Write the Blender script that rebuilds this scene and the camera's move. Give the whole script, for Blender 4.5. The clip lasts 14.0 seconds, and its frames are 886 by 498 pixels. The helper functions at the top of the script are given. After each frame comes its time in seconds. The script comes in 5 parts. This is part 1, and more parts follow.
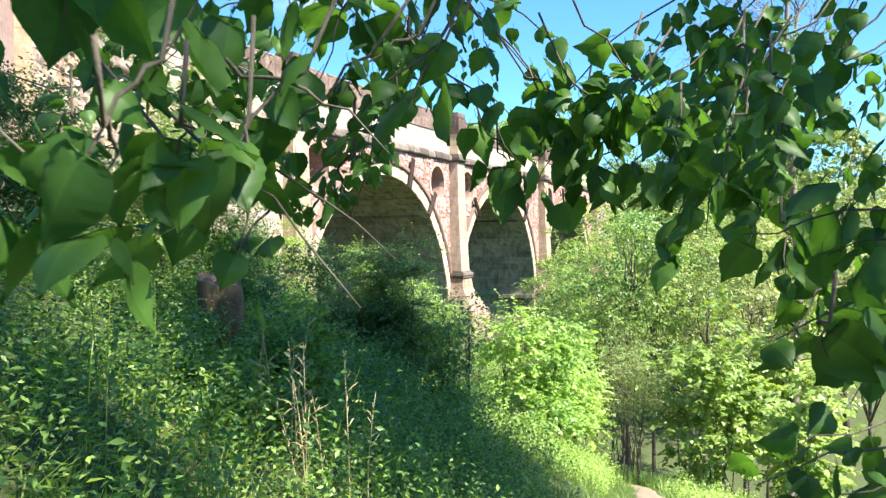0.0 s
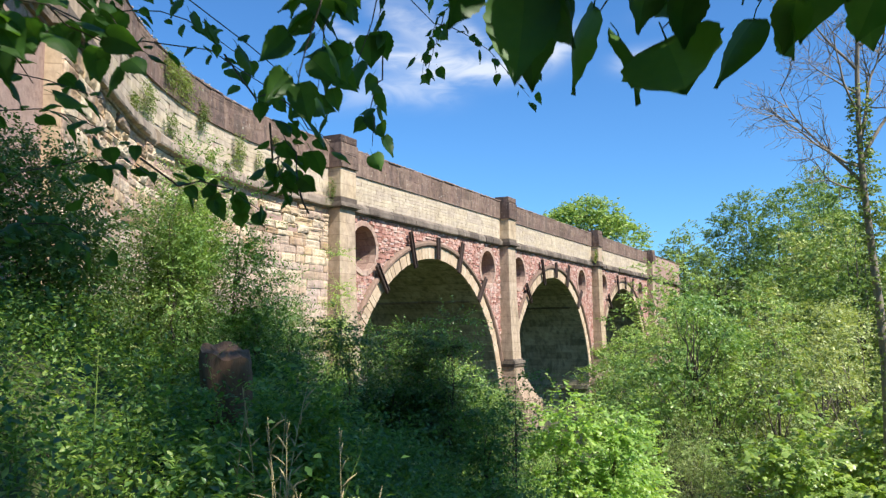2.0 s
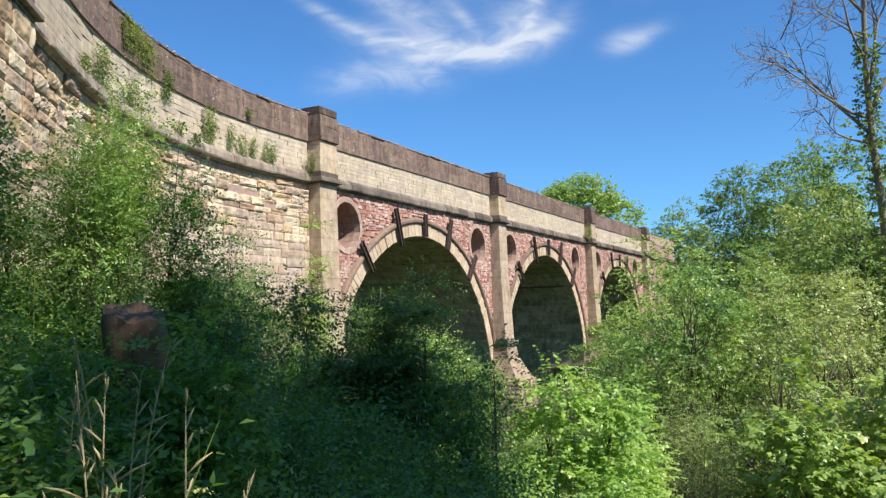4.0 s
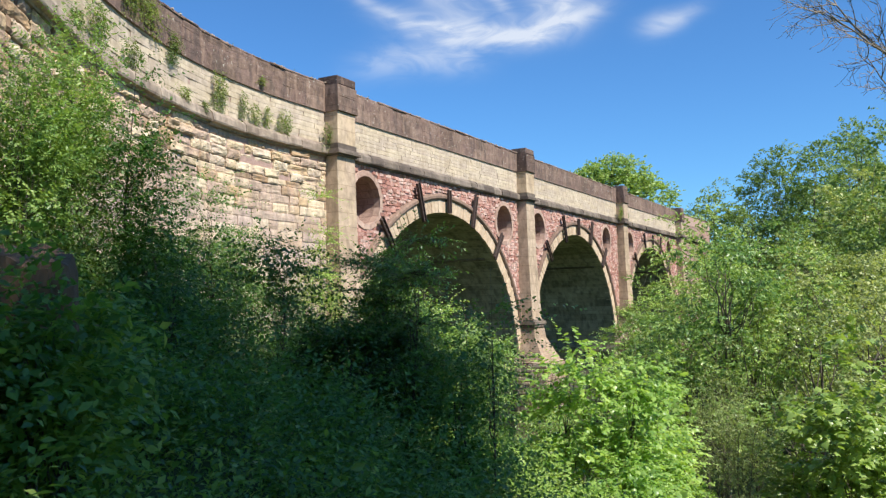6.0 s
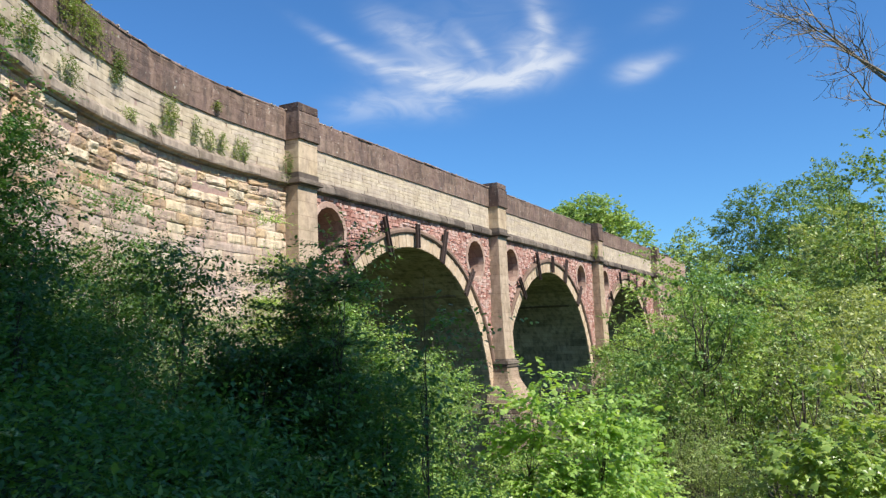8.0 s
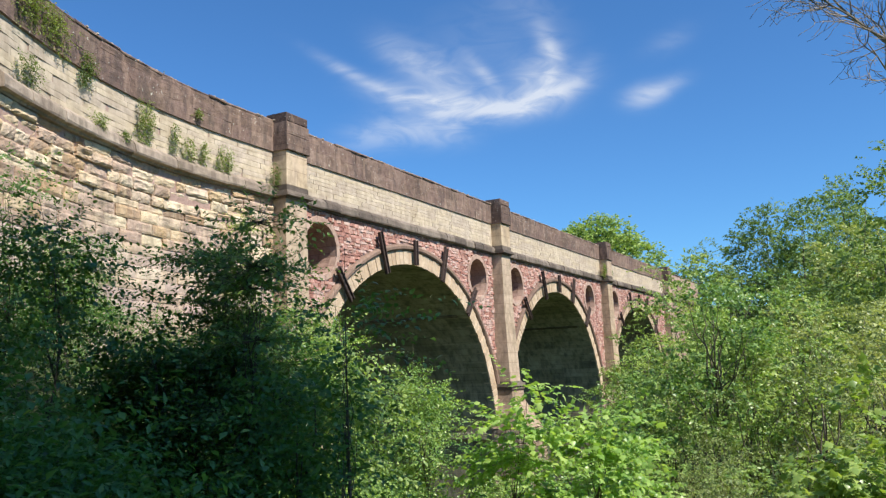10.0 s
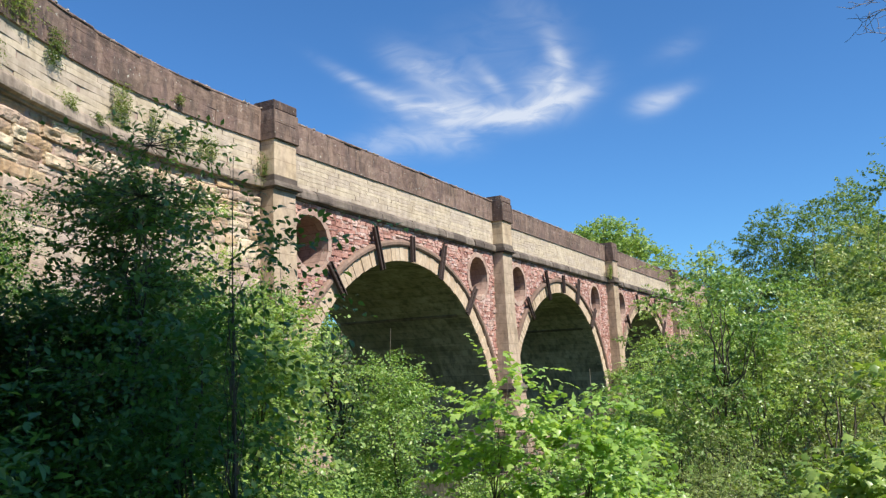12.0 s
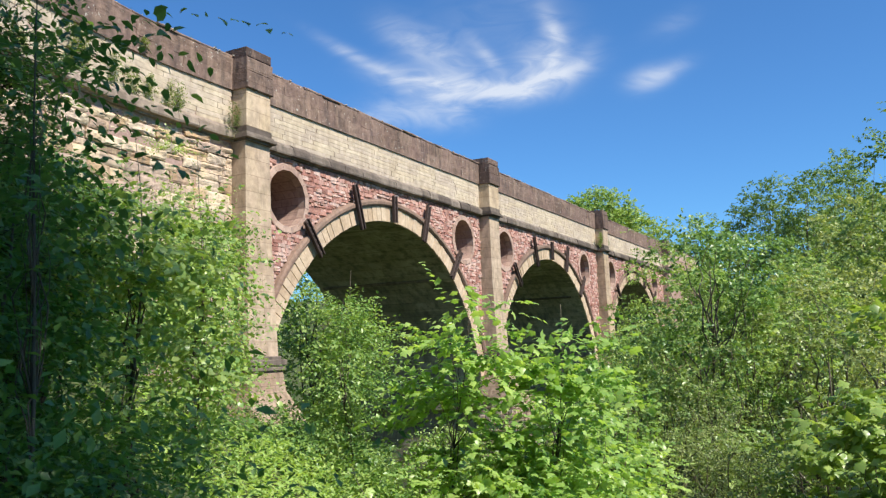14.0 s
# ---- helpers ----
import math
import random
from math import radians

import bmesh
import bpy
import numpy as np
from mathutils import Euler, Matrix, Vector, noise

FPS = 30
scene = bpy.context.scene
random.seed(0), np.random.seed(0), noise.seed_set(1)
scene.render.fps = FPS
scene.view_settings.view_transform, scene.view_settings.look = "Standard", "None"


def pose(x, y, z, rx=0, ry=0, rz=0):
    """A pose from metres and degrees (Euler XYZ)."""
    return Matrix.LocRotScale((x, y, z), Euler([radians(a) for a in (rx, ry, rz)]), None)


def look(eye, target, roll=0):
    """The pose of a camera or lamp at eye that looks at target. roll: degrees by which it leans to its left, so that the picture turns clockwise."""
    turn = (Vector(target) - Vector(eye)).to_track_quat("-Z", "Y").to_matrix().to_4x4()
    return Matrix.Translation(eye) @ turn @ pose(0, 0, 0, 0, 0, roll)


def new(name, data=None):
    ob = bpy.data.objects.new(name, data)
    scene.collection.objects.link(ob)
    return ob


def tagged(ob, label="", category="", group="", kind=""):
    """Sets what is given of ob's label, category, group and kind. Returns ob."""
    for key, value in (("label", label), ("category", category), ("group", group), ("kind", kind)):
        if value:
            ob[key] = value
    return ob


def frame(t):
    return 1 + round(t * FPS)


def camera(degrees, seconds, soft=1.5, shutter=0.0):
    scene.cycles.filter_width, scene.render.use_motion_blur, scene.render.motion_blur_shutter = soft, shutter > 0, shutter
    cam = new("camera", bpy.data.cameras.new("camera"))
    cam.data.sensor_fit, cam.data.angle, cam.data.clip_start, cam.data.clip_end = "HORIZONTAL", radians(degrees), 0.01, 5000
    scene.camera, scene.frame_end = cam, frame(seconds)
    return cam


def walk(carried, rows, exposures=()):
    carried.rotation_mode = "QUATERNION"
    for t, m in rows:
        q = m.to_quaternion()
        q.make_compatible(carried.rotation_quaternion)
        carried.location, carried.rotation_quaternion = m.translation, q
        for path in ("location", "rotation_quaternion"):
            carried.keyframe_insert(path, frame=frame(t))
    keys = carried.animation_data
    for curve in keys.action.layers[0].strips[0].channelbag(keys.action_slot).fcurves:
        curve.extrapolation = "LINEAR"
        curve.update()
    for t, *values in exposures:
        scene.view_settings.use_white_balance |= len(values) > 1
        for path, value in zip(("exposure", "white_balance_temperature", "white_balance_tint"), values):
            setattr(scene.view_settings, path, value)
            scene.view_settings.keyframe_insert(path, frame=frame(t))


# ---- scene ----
cam = camera(57.0, 14.0, soft=1.35, shutter=0.2)
PATH = [
    (0, (-31.75, -21.348, 1.813), (-29.907, -20.571, 1.785), -0.7),
    (0.5, (-31.407, -21.267, 1.755), (-29.578, -20.457, 1.8), -0.6),
    (1, (-31.127, -21.163, 1.685), (-29.322, -20.307, 1.794), -1.1),
    (1.5, (-30.799, -21.029, 1.623), (-29.008, -20.153, 1.776), -1.1),
    (2, (-30.443, -20.948, 1.558), (-28.661, -20.06, 1.752), -0.5),
    (2.5, (-30.053, -20.842, 1.471), (-28.272, -19.954, 1.669), -0.1),
    (3, (-29.653, -20.735, 1.415), (-27.859, -19.869, 1.589), -1.2),
    (3.2, (-29.503, -20.703, 1.388), (-27.705, -19.844, 1.558), -1.4),
    (5.5, (-27.851, -20.448, 1.017), (-26.088, -19.512, 1.14), -2.0),
    (6, (-27.459, -20.391, 0.959), (-25.704, -19.439, 1.08), -1.4),
    (6.5, (-27.016, -20.31, 0.906), (-25.261, -19.355, 1.004), -0.4),
    (7, (-26.626, -20.207, 0.872), (-24.862, -19.273, 0.98), -1.2),
    (7.5, (-26.278, -20.165, 0.763), (-24.519, -19.233, 0.954), -1.3),
    (8, (-25.897, -20.11, 0.654), (-24.124, -19.212, 0.879), -1.6),
    (8.5, (-25.317, -19.961, 0.619), (-23.525, -19.108, 0.863), -2.0),
    (9, (-24.889, -19.948, 0.551), (-23.115, -19.062, 0.809), -1.6),
    (11.5, (-23.027, -19.772, 0.086), (-21.285, -18.842, 0.403), -2.5),
    (12, (-22.658, -19.701, -0.015), (-20.917, -18.766, 0.295), -2.1),
    (12.5, (-22.312, -19.61, -0.144), (-20.569, -18.673, 0.143), -1.9),
    (13, (-21.972, -19.572, -0.269), (-20.232, -18.627, 0.012), -2.0),
    (13.5, (-21.599, -19.563, -0.404), (-19.851, -18.628, -0.137), -1.5),
    (14, (-21.329, -19.506, -0.519), (-19.575, -18.58, -0.27), -1.8),
]
EXPOSURES = [(0.0, 1.77), (0.5, 1.67), (1.0, 1.29), (1.5, 1.04), (2.0, 0.87), (3.0, 0.74), (5.5, 0.71), (7.2, 0.76), (8.2, 0.65), (12.0, 0.66), (14.0, 0.69)]
walk(cam, [(t, look(eye, target, roll)) for t, eye, target, roll in PATH], EXPOSURES)

# ---- world, sun, exposure ----
SUN_AZ, SUN_EL = radians(-102), radians(50)      # azimuth from +x, towards +y
sun_dir = Vector((math.cos(SUN_AZ) * math.cos(SUN_EL), math.sin(SUN_AZ) * math.cos(SUN_EL), math.sin(SUN_EL)))
sun = new("sun", bpy.data.lights.new("sun", "SUN"))
sun.data.energy, sun.data.angle, sun.data.color = 5.0, radians(0.55), (1.0, 0.94, 0.84)
sun.matrix_world = look(sun_dir * 60, (0, 0, 0))


class Nodes:
    """Short hand for building a node tree."""

    def __init__(self, tree):
        self.tree = tree
        tree.nodes.clear()

    def add(self, kind, props=None, **inputs):
        n = self.tree.nodes.new(kind)
        props = props or {}
        if "operation" in props:
            n.operation = props["operation"]
        if "use_clamp" in props:
            n.use_clamp = props["use_clamp"]
        if "interpolation_type" in props:
            n.interpolation_type = props["interpolation_type"]
        if "data_type" in props:
            n.data_type, n.blend_type = props["data_type"], props["blend_type"]
        for k, v in inputs.items():
            self.put(n, k.replace("_", " "), v)
        return n

    def put(self, n, key, v):
        sock = n.inputs[int(key[1:])] if key[0] == "i" and key[1:].isdigit() else n.inputs[key]
        if hasattr(v, "is_output"):
            self.tree.links.new(v, sock)
        else:
            sock.default_value = v

    def math(self, op, a, b=0.0, c=0.0, clamp=False):
        return self.add("ShaderNodeMath", {"operation": op, "use_clamp": clamp}, i0=a, i1=b, i2=c).outputs[0]

    def vec(self, op, a, b=(0, 0, 0)):
        n = self.add("ShaderNodeVectorMath", {"operation": op}, i0=a, i1=b)
        return n.outputs["Value"] if op in ("DOT_PRODUCT", "LENGTH") else n.outputs[0]

    def mul(self, v, by):
        return self.vec("MULTIPLY", v, by)

    def noise(self, at, scale, detail=4.0, rough=0.55, distort=0.0):
        return self.add("ShaderNodeTexNoise", None, Vector=at, Scale=scale, Detail=detail, Roughness=rough, Distortion=distort).outputs["Fac"]

    def ramp(self, fac, stops, interp="LINEAR"):
        n = self.add("ShaderNodeValToRGB", None, Fac=fac)
        n.color_ramp.interpolation = interp
        el = n.color_ramp.elements
        while len(el) < len(stops):
            el.new(0.5)
        for e, (p, c) in zip(el, stops):
            e.position, e.color = p, (*c, 1) if len(c) == 3 else c
        return n.outputs["Color"]

    def step(self, v, lo, hi):
        return self.add("ShaderNodeMapRange", {"interpolation_type": "SMOOTHSTEP"}, i0=v, i1=lo, i2=hi).outputs[0]

    def mix(self, fac, a, b, mode="MIX"):
        n = self.add("ShaderNodeMix", {"data_type": "RGBA", "blend_type": mode})
        self.put(n, "i0", fac)
        self.put(n, "i6", a if hasattr(a, "is_output") else (*a, 1)[:4])
        self.put(n, "i7", b if hasattr(b, "is_output") else (*b, 1)[:4])
        return n.outputs[2]


def make_world():
    world = bpy.data.worlds.new("sky")
    scene.world = world
    world.use_nodes = True
    k = Nodes(world.node_tree)
    sky = k.add("ShaderNodeTexSky")
    sky.sky_type, sky.sun_disc, sky.sun_elevation, sky.sun_rotation = "NISHITA", False, SUN_EL, radians(192)
    sky.air_density, sky.dust_density, sky.ozone_density, sky.altitude = 1.0, 0.3, 2.5, 200.0
    way = k.add("ShaderNodeTexCoord").outputs["Generated"]
    # a tangent plane around the middle of the cirrus
    mid = Vector((0.863, 0.386, 0.326)).normalized()
    right = mid.cross(Vector((0, 0, 1))).normalized()
    up = right.cross(mid)
    depth = k.math("MAXIMUM", k.vec("DOT_PRODUCT", way, tuple(mid)), 0.05)
    u = k.math("DIVIDE", k.vec("DOT_PRODUCT", way, tuple(right)), depth)
    v = k.math("DIVIDE", k.vec("DOT_PRODUCT", way, tuple(up)), depth)
    uv = k.add("ShaderNodeCombineXYZ", None, X=u, Y=v).outputs[0]
    bend = k.add("ShaderNodeTexNoise", None, Vector=uv, Scale=6.0, Detail=2.0).outputs["Color"]
    uv = k.vec("ADD", uv, k.mul(k.vec("SUBTRACT", bend, (0.5, 0.5, 0.5)), (0.026, 0.020, 0)))
    total = None
    # wisps along brush strokes: from, to, half width, strength
    for (x0, y0), (x1, y1), wide, s in (((-0.19, 0.050), (-0.125, 0.010), 0.006, 0.42), ((-0.13, 0.010), (-0.06, -0.012), 0.012, 0.62), ((-0.08, -0.008), (0.0, -0.018), 0.013, 0.72),
                                        ((-0.01, -0.017), (0.065, -0.019), 0.011, 0.8), ((0.05, -0.016), (0.112, 0.004), 0.012, 0.62), ((0.10, 0.0), (0.125, 0.028), 0.010, 0.3),
                                        ((-0.12, 0.066), (-0.075, 0.034), 0.012, 0.3), ((-0.085, 0.044), (-0.02, 0.004), 0.016, 0.5), ((-0.018, 0.040), (0.014, 0.006), 0.006, 0.42),
                                        ((0.068, 0.068), (0.082, 0.030), 0.009, 0.55), ((0.082, 0.038), (0.058, -0.008), 0.017, 0.62), ((0.03, 0.022), (0.07, -0.004), 0.016, 0.4),
                                        ((-0.165, -0.045), (-0.095, -0.037), 0.014, 0.4), ((-0.10, -0.038), (-0.035, -0.046), 0.013, 0.45), ((-0.06, -0.032), (-0.03, -0.05), 0.010, 0.3),
                                        ((0.17, -0.017), (0.205, -0.011), 0.010, 0.5), ((0.195, -0.012), (0.232, -0.001), 0.008, 0.42), ((0.195, 0.040), (0.24, 0.056), 0.010, 0.13),
                                        ((-0.05, 0.065), (0.05, 0.05), 0.035, 0.10), ((0.02, 0.12), (0.08, 0.075), 0.02, 0.14)):
        length = math.hypot(x1 - x0, y1 - y0)
        c, sn = (x1 - x0) / length, (y1 - y0) / length
        d = k.vec("SUBTRACT", uv, ((x0 + x1) / 2, (y0 + y1) / 2, 0))
        p = k.math("DIVIDE", k.vec("DOT_PRODUCT", d, (c, sn, 0)), length * 0.62)
        q = k.math("DIVIDE", k.vec("DOT_PRODUCT", d, (-sn, c, 0)), wide * 1.25)
        r = k.math("ADD", k.math("MULTIPLY", p, p), k.math("MULTIPLY", q, q))
        soft = k.math("MULTIPLY", k.math("EXPONENT", k.math("MULTIPLY", r, -1.0)), s)
        total = soft if total is None else k.math("ADD", total, soft)
    fine = k.noise(k.mul(uv, (16.0, 42.0, 1.0)), 1.0, 4.0, 0.55, 1.2)
    cover = k.math("MULTIPLY", total, k.math("ADD", k.math("MULTIPLY", k.step(fine, 0.25, 0.7), 0.75), 0.38), clamp=True)
    colour = k.mix(k.math("MULTIPLY", cover, 0.74), k.mix(1.0, sky.outputs[0], (0.53, 0.97, 1.38), "MULTIPLY"), (7.6, 7.9, 8.3))
    bg = k.add("ShaderNodeBackground", None, Color=colour, Strength=0.075)
    k.add("ShaderNodeOutputWorld", None, Surface=bg.outputs[0])


make_world()


# ---- materials ----
def material(name):
    m = bpy.data.materials.new(name)
    m.use_nodes = True
    return m, Nodes(m.node_tree)


def stone(name, stops, grain=6.0, bump=0.5, rough=0.9, streak=0.0, stain=(0.06, 0.055, 0.045), moss=0.0, joints=None, per_piece=0.35, lichen=0.0, runs=None, tint=None):
    """Weathered stone: tone per piece, grain, vertical streaks, moss; joints: (course, length) in metres for far surfaces."""
    m, k = material(name)
    geo = k.add("ShaderNodeNewGeometry")
    pos = geo.outputs["Position"]
    piece = k.math("FRACT", k.math("ADD", k.add("ShaderNodeObjectInfo").outputs["Random"], geo.outputs["Random Per Island"]))
    big, fine = k.noise(pos, grain * 0.12, 3.0), k.noise(pos, grain, 8.0, 0.65)
    tone = k.math("ADD", k.math("MULTIPLY", piece, per_piece), k.math("ADD", k.math("MULTIPLY", big, 0.75 - per_piece * 0.5), k.math("MULTIPLY", fine, 0.5 - per_piece * 0.5)))
    colour = k.ramp(k.step(tone, 0.15, 1.0), stops)
    colour = k.mix(0.5, colour, k.ramp(fine, [(0.3, (0.5, 0.5, 0.5)), (0.58, (1, 1, 1))]), "MULTIPLY")
    if tint:
        shift = k.math("ADD", k.math("MULTIPLY", k.noise(k.vec("ADD", pos, (31.0, 7.0, 3.0)), 0.55, 3.0), 0.75), k.math("MULTIPLY", k.math("FRACT", k.math("MULTIPLY", piece, 7.31)), 0.3))
        colour = k.mix(k.math("MULTIPLY", k.step(shift, 0.42, 0.66), 0.75), colour, k.mix(1.0, tint, k.ramp(fine, [(0.3, (0.7, 0.7, 0.7)), (0.65, (1.15, 1.15, 1.15))]), "MULTIPLY"))
    if streak:
        drip = k.noise(k.mul(pos, (1.7, 1.7, 0.42)), 1.6, 6.0, 0.62)
        colour = k.mix(k.math("MULTIPLY", k.step(drip, 0.44, 0.66), streak), colour, stain)
    if runs:
        wash = k.noise(k.mul(pos, (3.4, 3.4, 0.9)), 1.0, 5.0, 0.62)
        colour = k.mix(k.math("MULTIPLY", k.step(wash, 0.50, 0.68), 0.55), colour, runs)
    if moss:
        grow = k.noise(pos, 1.1, 6.0, 0.65)
        colour = k.mix(k.math("MULTIPLY", k.step(grow, 0.5, 0.7), moss), colour, (0.10, 0.12, 0.035))
    if lichen:
        spots = k.noise(pos, 9.0, 3.0)
        colour = k.mix(k.math("MULTIPLY", k.step(spots, 0.66, 0.72), lichen), colour, (0.55, 0.53, 0.45))
    height = k.math("ADD", k.math("MULTIPLY", fine, 0.6), k.math("MULTIPLY", k.noise(pos, grain * 3.5, 4.0), 0.4))
    if joints:
        course, length = joints
        xyz = k.add("ShaderNodeSeparateXYZ", None, Vector=pos)
        brick = k.add("ShaderNodeTexBrick", None, Vector=k.add("ShaderNodeCombineXYZ", None, X=k.math("ADD", xyz.outputs[0], xyz.outputs[1]), Y=xyz.outputs[2]).outputs[0],
                      Color1=(1, 1, 1, 1), Color2=(0.86, 0.84, 0.8, 1), Mortar=(0.55, 0.52, 0.48, 1), Scale=1.0)
        for key, value in (("Brick Width", length), ("Row Height", course), ("Mortar Size", 0.012)):
            brick.inputs[key].default_value = value
        colour = k.mix(0.8, colour, brick.outputs["Color"], "MULTIPLY")
    relief = k.add("ShaderNodeBump", None, Strength=bump, Distance=0.05, Height=height)
    shader = k.add("ShaderNodeBsdfPrincipled", None, Base_Color=colour, Roughness=rough, Normal=relief.outputs[0])
    shader.inputs["Specular IOR Level"].default_value = 0.2
    k.add("ShaderNodeOutputMaterial", None, Surface=shader.outputs[0])
    return m


def leafy(name, dark, mid, light, through_light=0.4, gloss=0.45):
    """Leaves: tone by leaf, veins of noise, light that shines through."""
    m, k = material(name)
    geo = k.add("ShaderNodeNewGeometry")
    pick = k.math("FRACT", k.math("ADD", geo.outputs["Random Per Island"], k.add("ShaderNodeObjectInfo").outputs["Random"]))
    patch = k.noise(geo.outputs["Position"], 1.3, 3.0)
    plant_tone = k.math("MULTIPLY", k.math("SUBTRACT", k.add("ShaderNodeObjectInfo").outputs["Random"], 0.5), 0.62)
    tone = k.math("ADD", k.math("ADD", k.math("MULTIPLY", pick, 0.6), k.math("MULTIPLY", patch, 0.5)), plant_tone)
    colour = k.ramp(tone, [(0.12, dark), (0.5, mid), (0.95, light)])
    fine = k.noise(geo.outputs["Position"], 60.0, 3.0)
    colour = k.mix(0.4, colour, k.ramp(fine, [(0.3, (0.6, 0.65, 0.55)), (0.65, (1, 1, 1))]), "MULTIPLY")
    front = k.add("ShaderNodeBsdfPrincipled", None, Base_Color=colour, Roughness=gloss)
    front.inputs["Specular IOR Level"].default_value = 0.5
    glow = k.add("ShaderNodeBsdfTranslucent", None, Color=k.mix(1.0, colour, (1.42, 1.42, 0.62), "MULTIPLY"))
    both = k.add("ShaderNodeMixShader", None, i0=through_light, i1=front.outputs[0], i2=glow.outputs[0])
    k.add("ShaderNodeOutputMaterial", None, Surface=both.outputs[0])
    return m


def plain(name, stops, scale=8.0, rough=0.85, bump=0.4, stretch=(1, 1, 1)):
    m, k = material(name)
    pos = k.mul(k.add("ShaderNodeNewGeometry").outputs["Position"], stretch)
    n = k.noise(pos, scale, 7.0, 0.65)
    colour = k.ramp(k.math("ADD", k.math("MULTIPLY", n, 0.65), k.math("MULTIPLY", k.noise(pos, scale * 0.13, 3.0), 0.35)), stops)
    relief = k.add("ShaderNodeBump", None, Strength=bump, Distance=0.03, Height=n)
    shader = k.add("ShaderNodeBsdfPrincipled", None, Base_Color=colour, Roughness=rough, Normal=relief.outputs[0])
    shader.inputs["Specular IOR Level"].default_value = 0.25
    k.add("ShaderNodeOutputMaterial", None, Surface=shader.outputs[0])
    return m


M_WING = stone("buff_gritstone", [(0.0, (0.20, 0.135, 0.095)), (0.3, (0.44, 0.29, 0.165)), (0.6, (0.58, 0.43, 0.265)), (1.0, (0.72, 0.60, 0.43))], 5.0, 1.0, streak=0.6, stain=(0.21, 0.165, 0.135), moss=0.22, per_piece=0.62, tint=(0.45, 0.335, 0.28), runs=(0.60, 0.48, 0.335))
M_LOWER = stone("pinkish_gritstone", [(0.0, (0.25, 0.18, 0.135)), (0.35, (0.45, 0.33, 0.235)), (0.7, (0.57, 0.435, 0.31)), (1.0, (0.66, 0.54, 0.41))], 5.0, 0.8, streak=0.5, stain=(0.27, 0.21, 0.18), moss=0.15, per_piece=0.45, tint=(0.47, 0.36, 0.315))
M_RED = stone("red_sandstone_rubble", [(0.0, (0.24, 0.11, 0.088)), (0.35, (0.43, 0.22, 0.175)), (0.7, (0.53, 0.315, 0.262)), (1.0, (0.58, 0.425, 0.365))], 7.0, 0.9, streak=0.35, stain=(0.23, 0.15, 0.12), per_piece=0.6)
M_MORTAR = stone("old_mortar", [(0.0, (0.27, 0.165, 0.135)), (1.0, (0.45, 0.325, 0.275))], 9.0, 0.5)
M_VOUSSOIR = stone("dressed_arch_stone", [(0.0, (0.38, 0.27, 0.175)), (0.5, (0.51, 0.385, 0.265)), (1.0, (0.60, 0.48, 0.35))], 5.0, 0.3, streak=0.3, stain=(0.30, 0.22, 0.16), per_piece=0.35)
M_HOOD = stone("brown_hood_stone", [(0.0, (0.13, 0.085, 0.065)), (1.0, (0.30, 0.20, 0.15))], 6.0, 0.5, streak=0.3)
M_TRIM = stone("pink_ring_stone", [(0.0, (0.32, 0.20, 0.155)), (1.0, (0.50, 0.36, 0.29))], 5.0, 0.3, streak=0.15)
M_BAND = stone("pale_ashlar", [(0.0, (0.34, 0.265, 0.185)), (0.5, (0.53, 0.435, 0.315)), (1.0, (0.64, 0.545, 0.415))], 3.2, 0.3, streak=0.45, stain=(0.32, 0.25, 0.18), moss=0.06, per_piece=0.16, tint=(0.45, 0.37, 0.30))
M_PARAPET = stone("dark_weathered_parapet", [(0.0, (0.07, 0.05, 0.042)), (0.45, (0.165, 0.11, 0.086)), (0.8, (0.265, 0.185, 0.145)), (1.0, (0.38, 0.285, 0.225))], 5.0, 1.0, streak=0.55, stain=(0.075, 0.06, 0.055), moss=0.06, lichen=0.85, per_piece=0.16, runs=(0.32, 0.22, 0.165), tint=(0.19, 0.125, 0.105))
M_CAP = stone("blackened_cap_stone", [(0.0, (0.05, 0.037, 0.033)), (0.5, (0.13, 0.088, 0.074)), (1.0, (0.27, 0.19, 0.15))], 4.0, 0.9, streak=0.6, stain=(0.055, 0.045, 0.042), lichen=0.6, runs=(0.28, 0.19, 0.145), joints=(0.48, 1.6))
M_CORNICE = stone("stained_cornice", [(0.0, (0.06, 0.048, 0.041)), (0.5, (0.135, 0.107, 0.088)), (1.0, (0.25, 0.205, 0.165))], 4.0, 0.6, streak=0.6, stain=(0.075, 0.062, 0.052), moss=0.1)
M_COURSE = stone("weathered_string_course", [(0.0, (0.17, 0.13, 0.10)), (0.5, (0.29, 0.23, 0.18)), (1.0, (0.42, 0.345, 0.275))], 4.0, 0.6, streak=0.6, stain=(0.13, 0.10, 0.078), moss=0.18)
M_PILASTER = stone("tan_pilaster_stone", [(0.0, (0.32, 0.235, 0.155)), (0.5, (0.53, 0.405, 0.275)), (1.0, (0.66, 0.535, 0.385))], 3.5, 0.45, streak=0.45, stain=(0.20, 0.155, 0.115), moss=0.14, tint=(0.43, 0.325, 0.245), joints=(0.58, 7.0))
M_SOFFIT = stone("damp_soffit_stone", [(0.0, (0.17, 0.155, 0.11)), (0.5, (0.33, 0.30, 0.215)), (1.0, (0.47, 0.43, 0.325))], 2.2, 0.5, streak=0.65, stain=(0.10, 0.095, 0.075), moss=0.3, joints=(0.36, 0.9))
M_OCULUS = stone("oculus_lining", [(0.0, (0.26, 0.16, 0.13)), (1.0, (0.42, 0.29, 0.24))], 4.0, 0.4, joints=(0.3, 0.5))
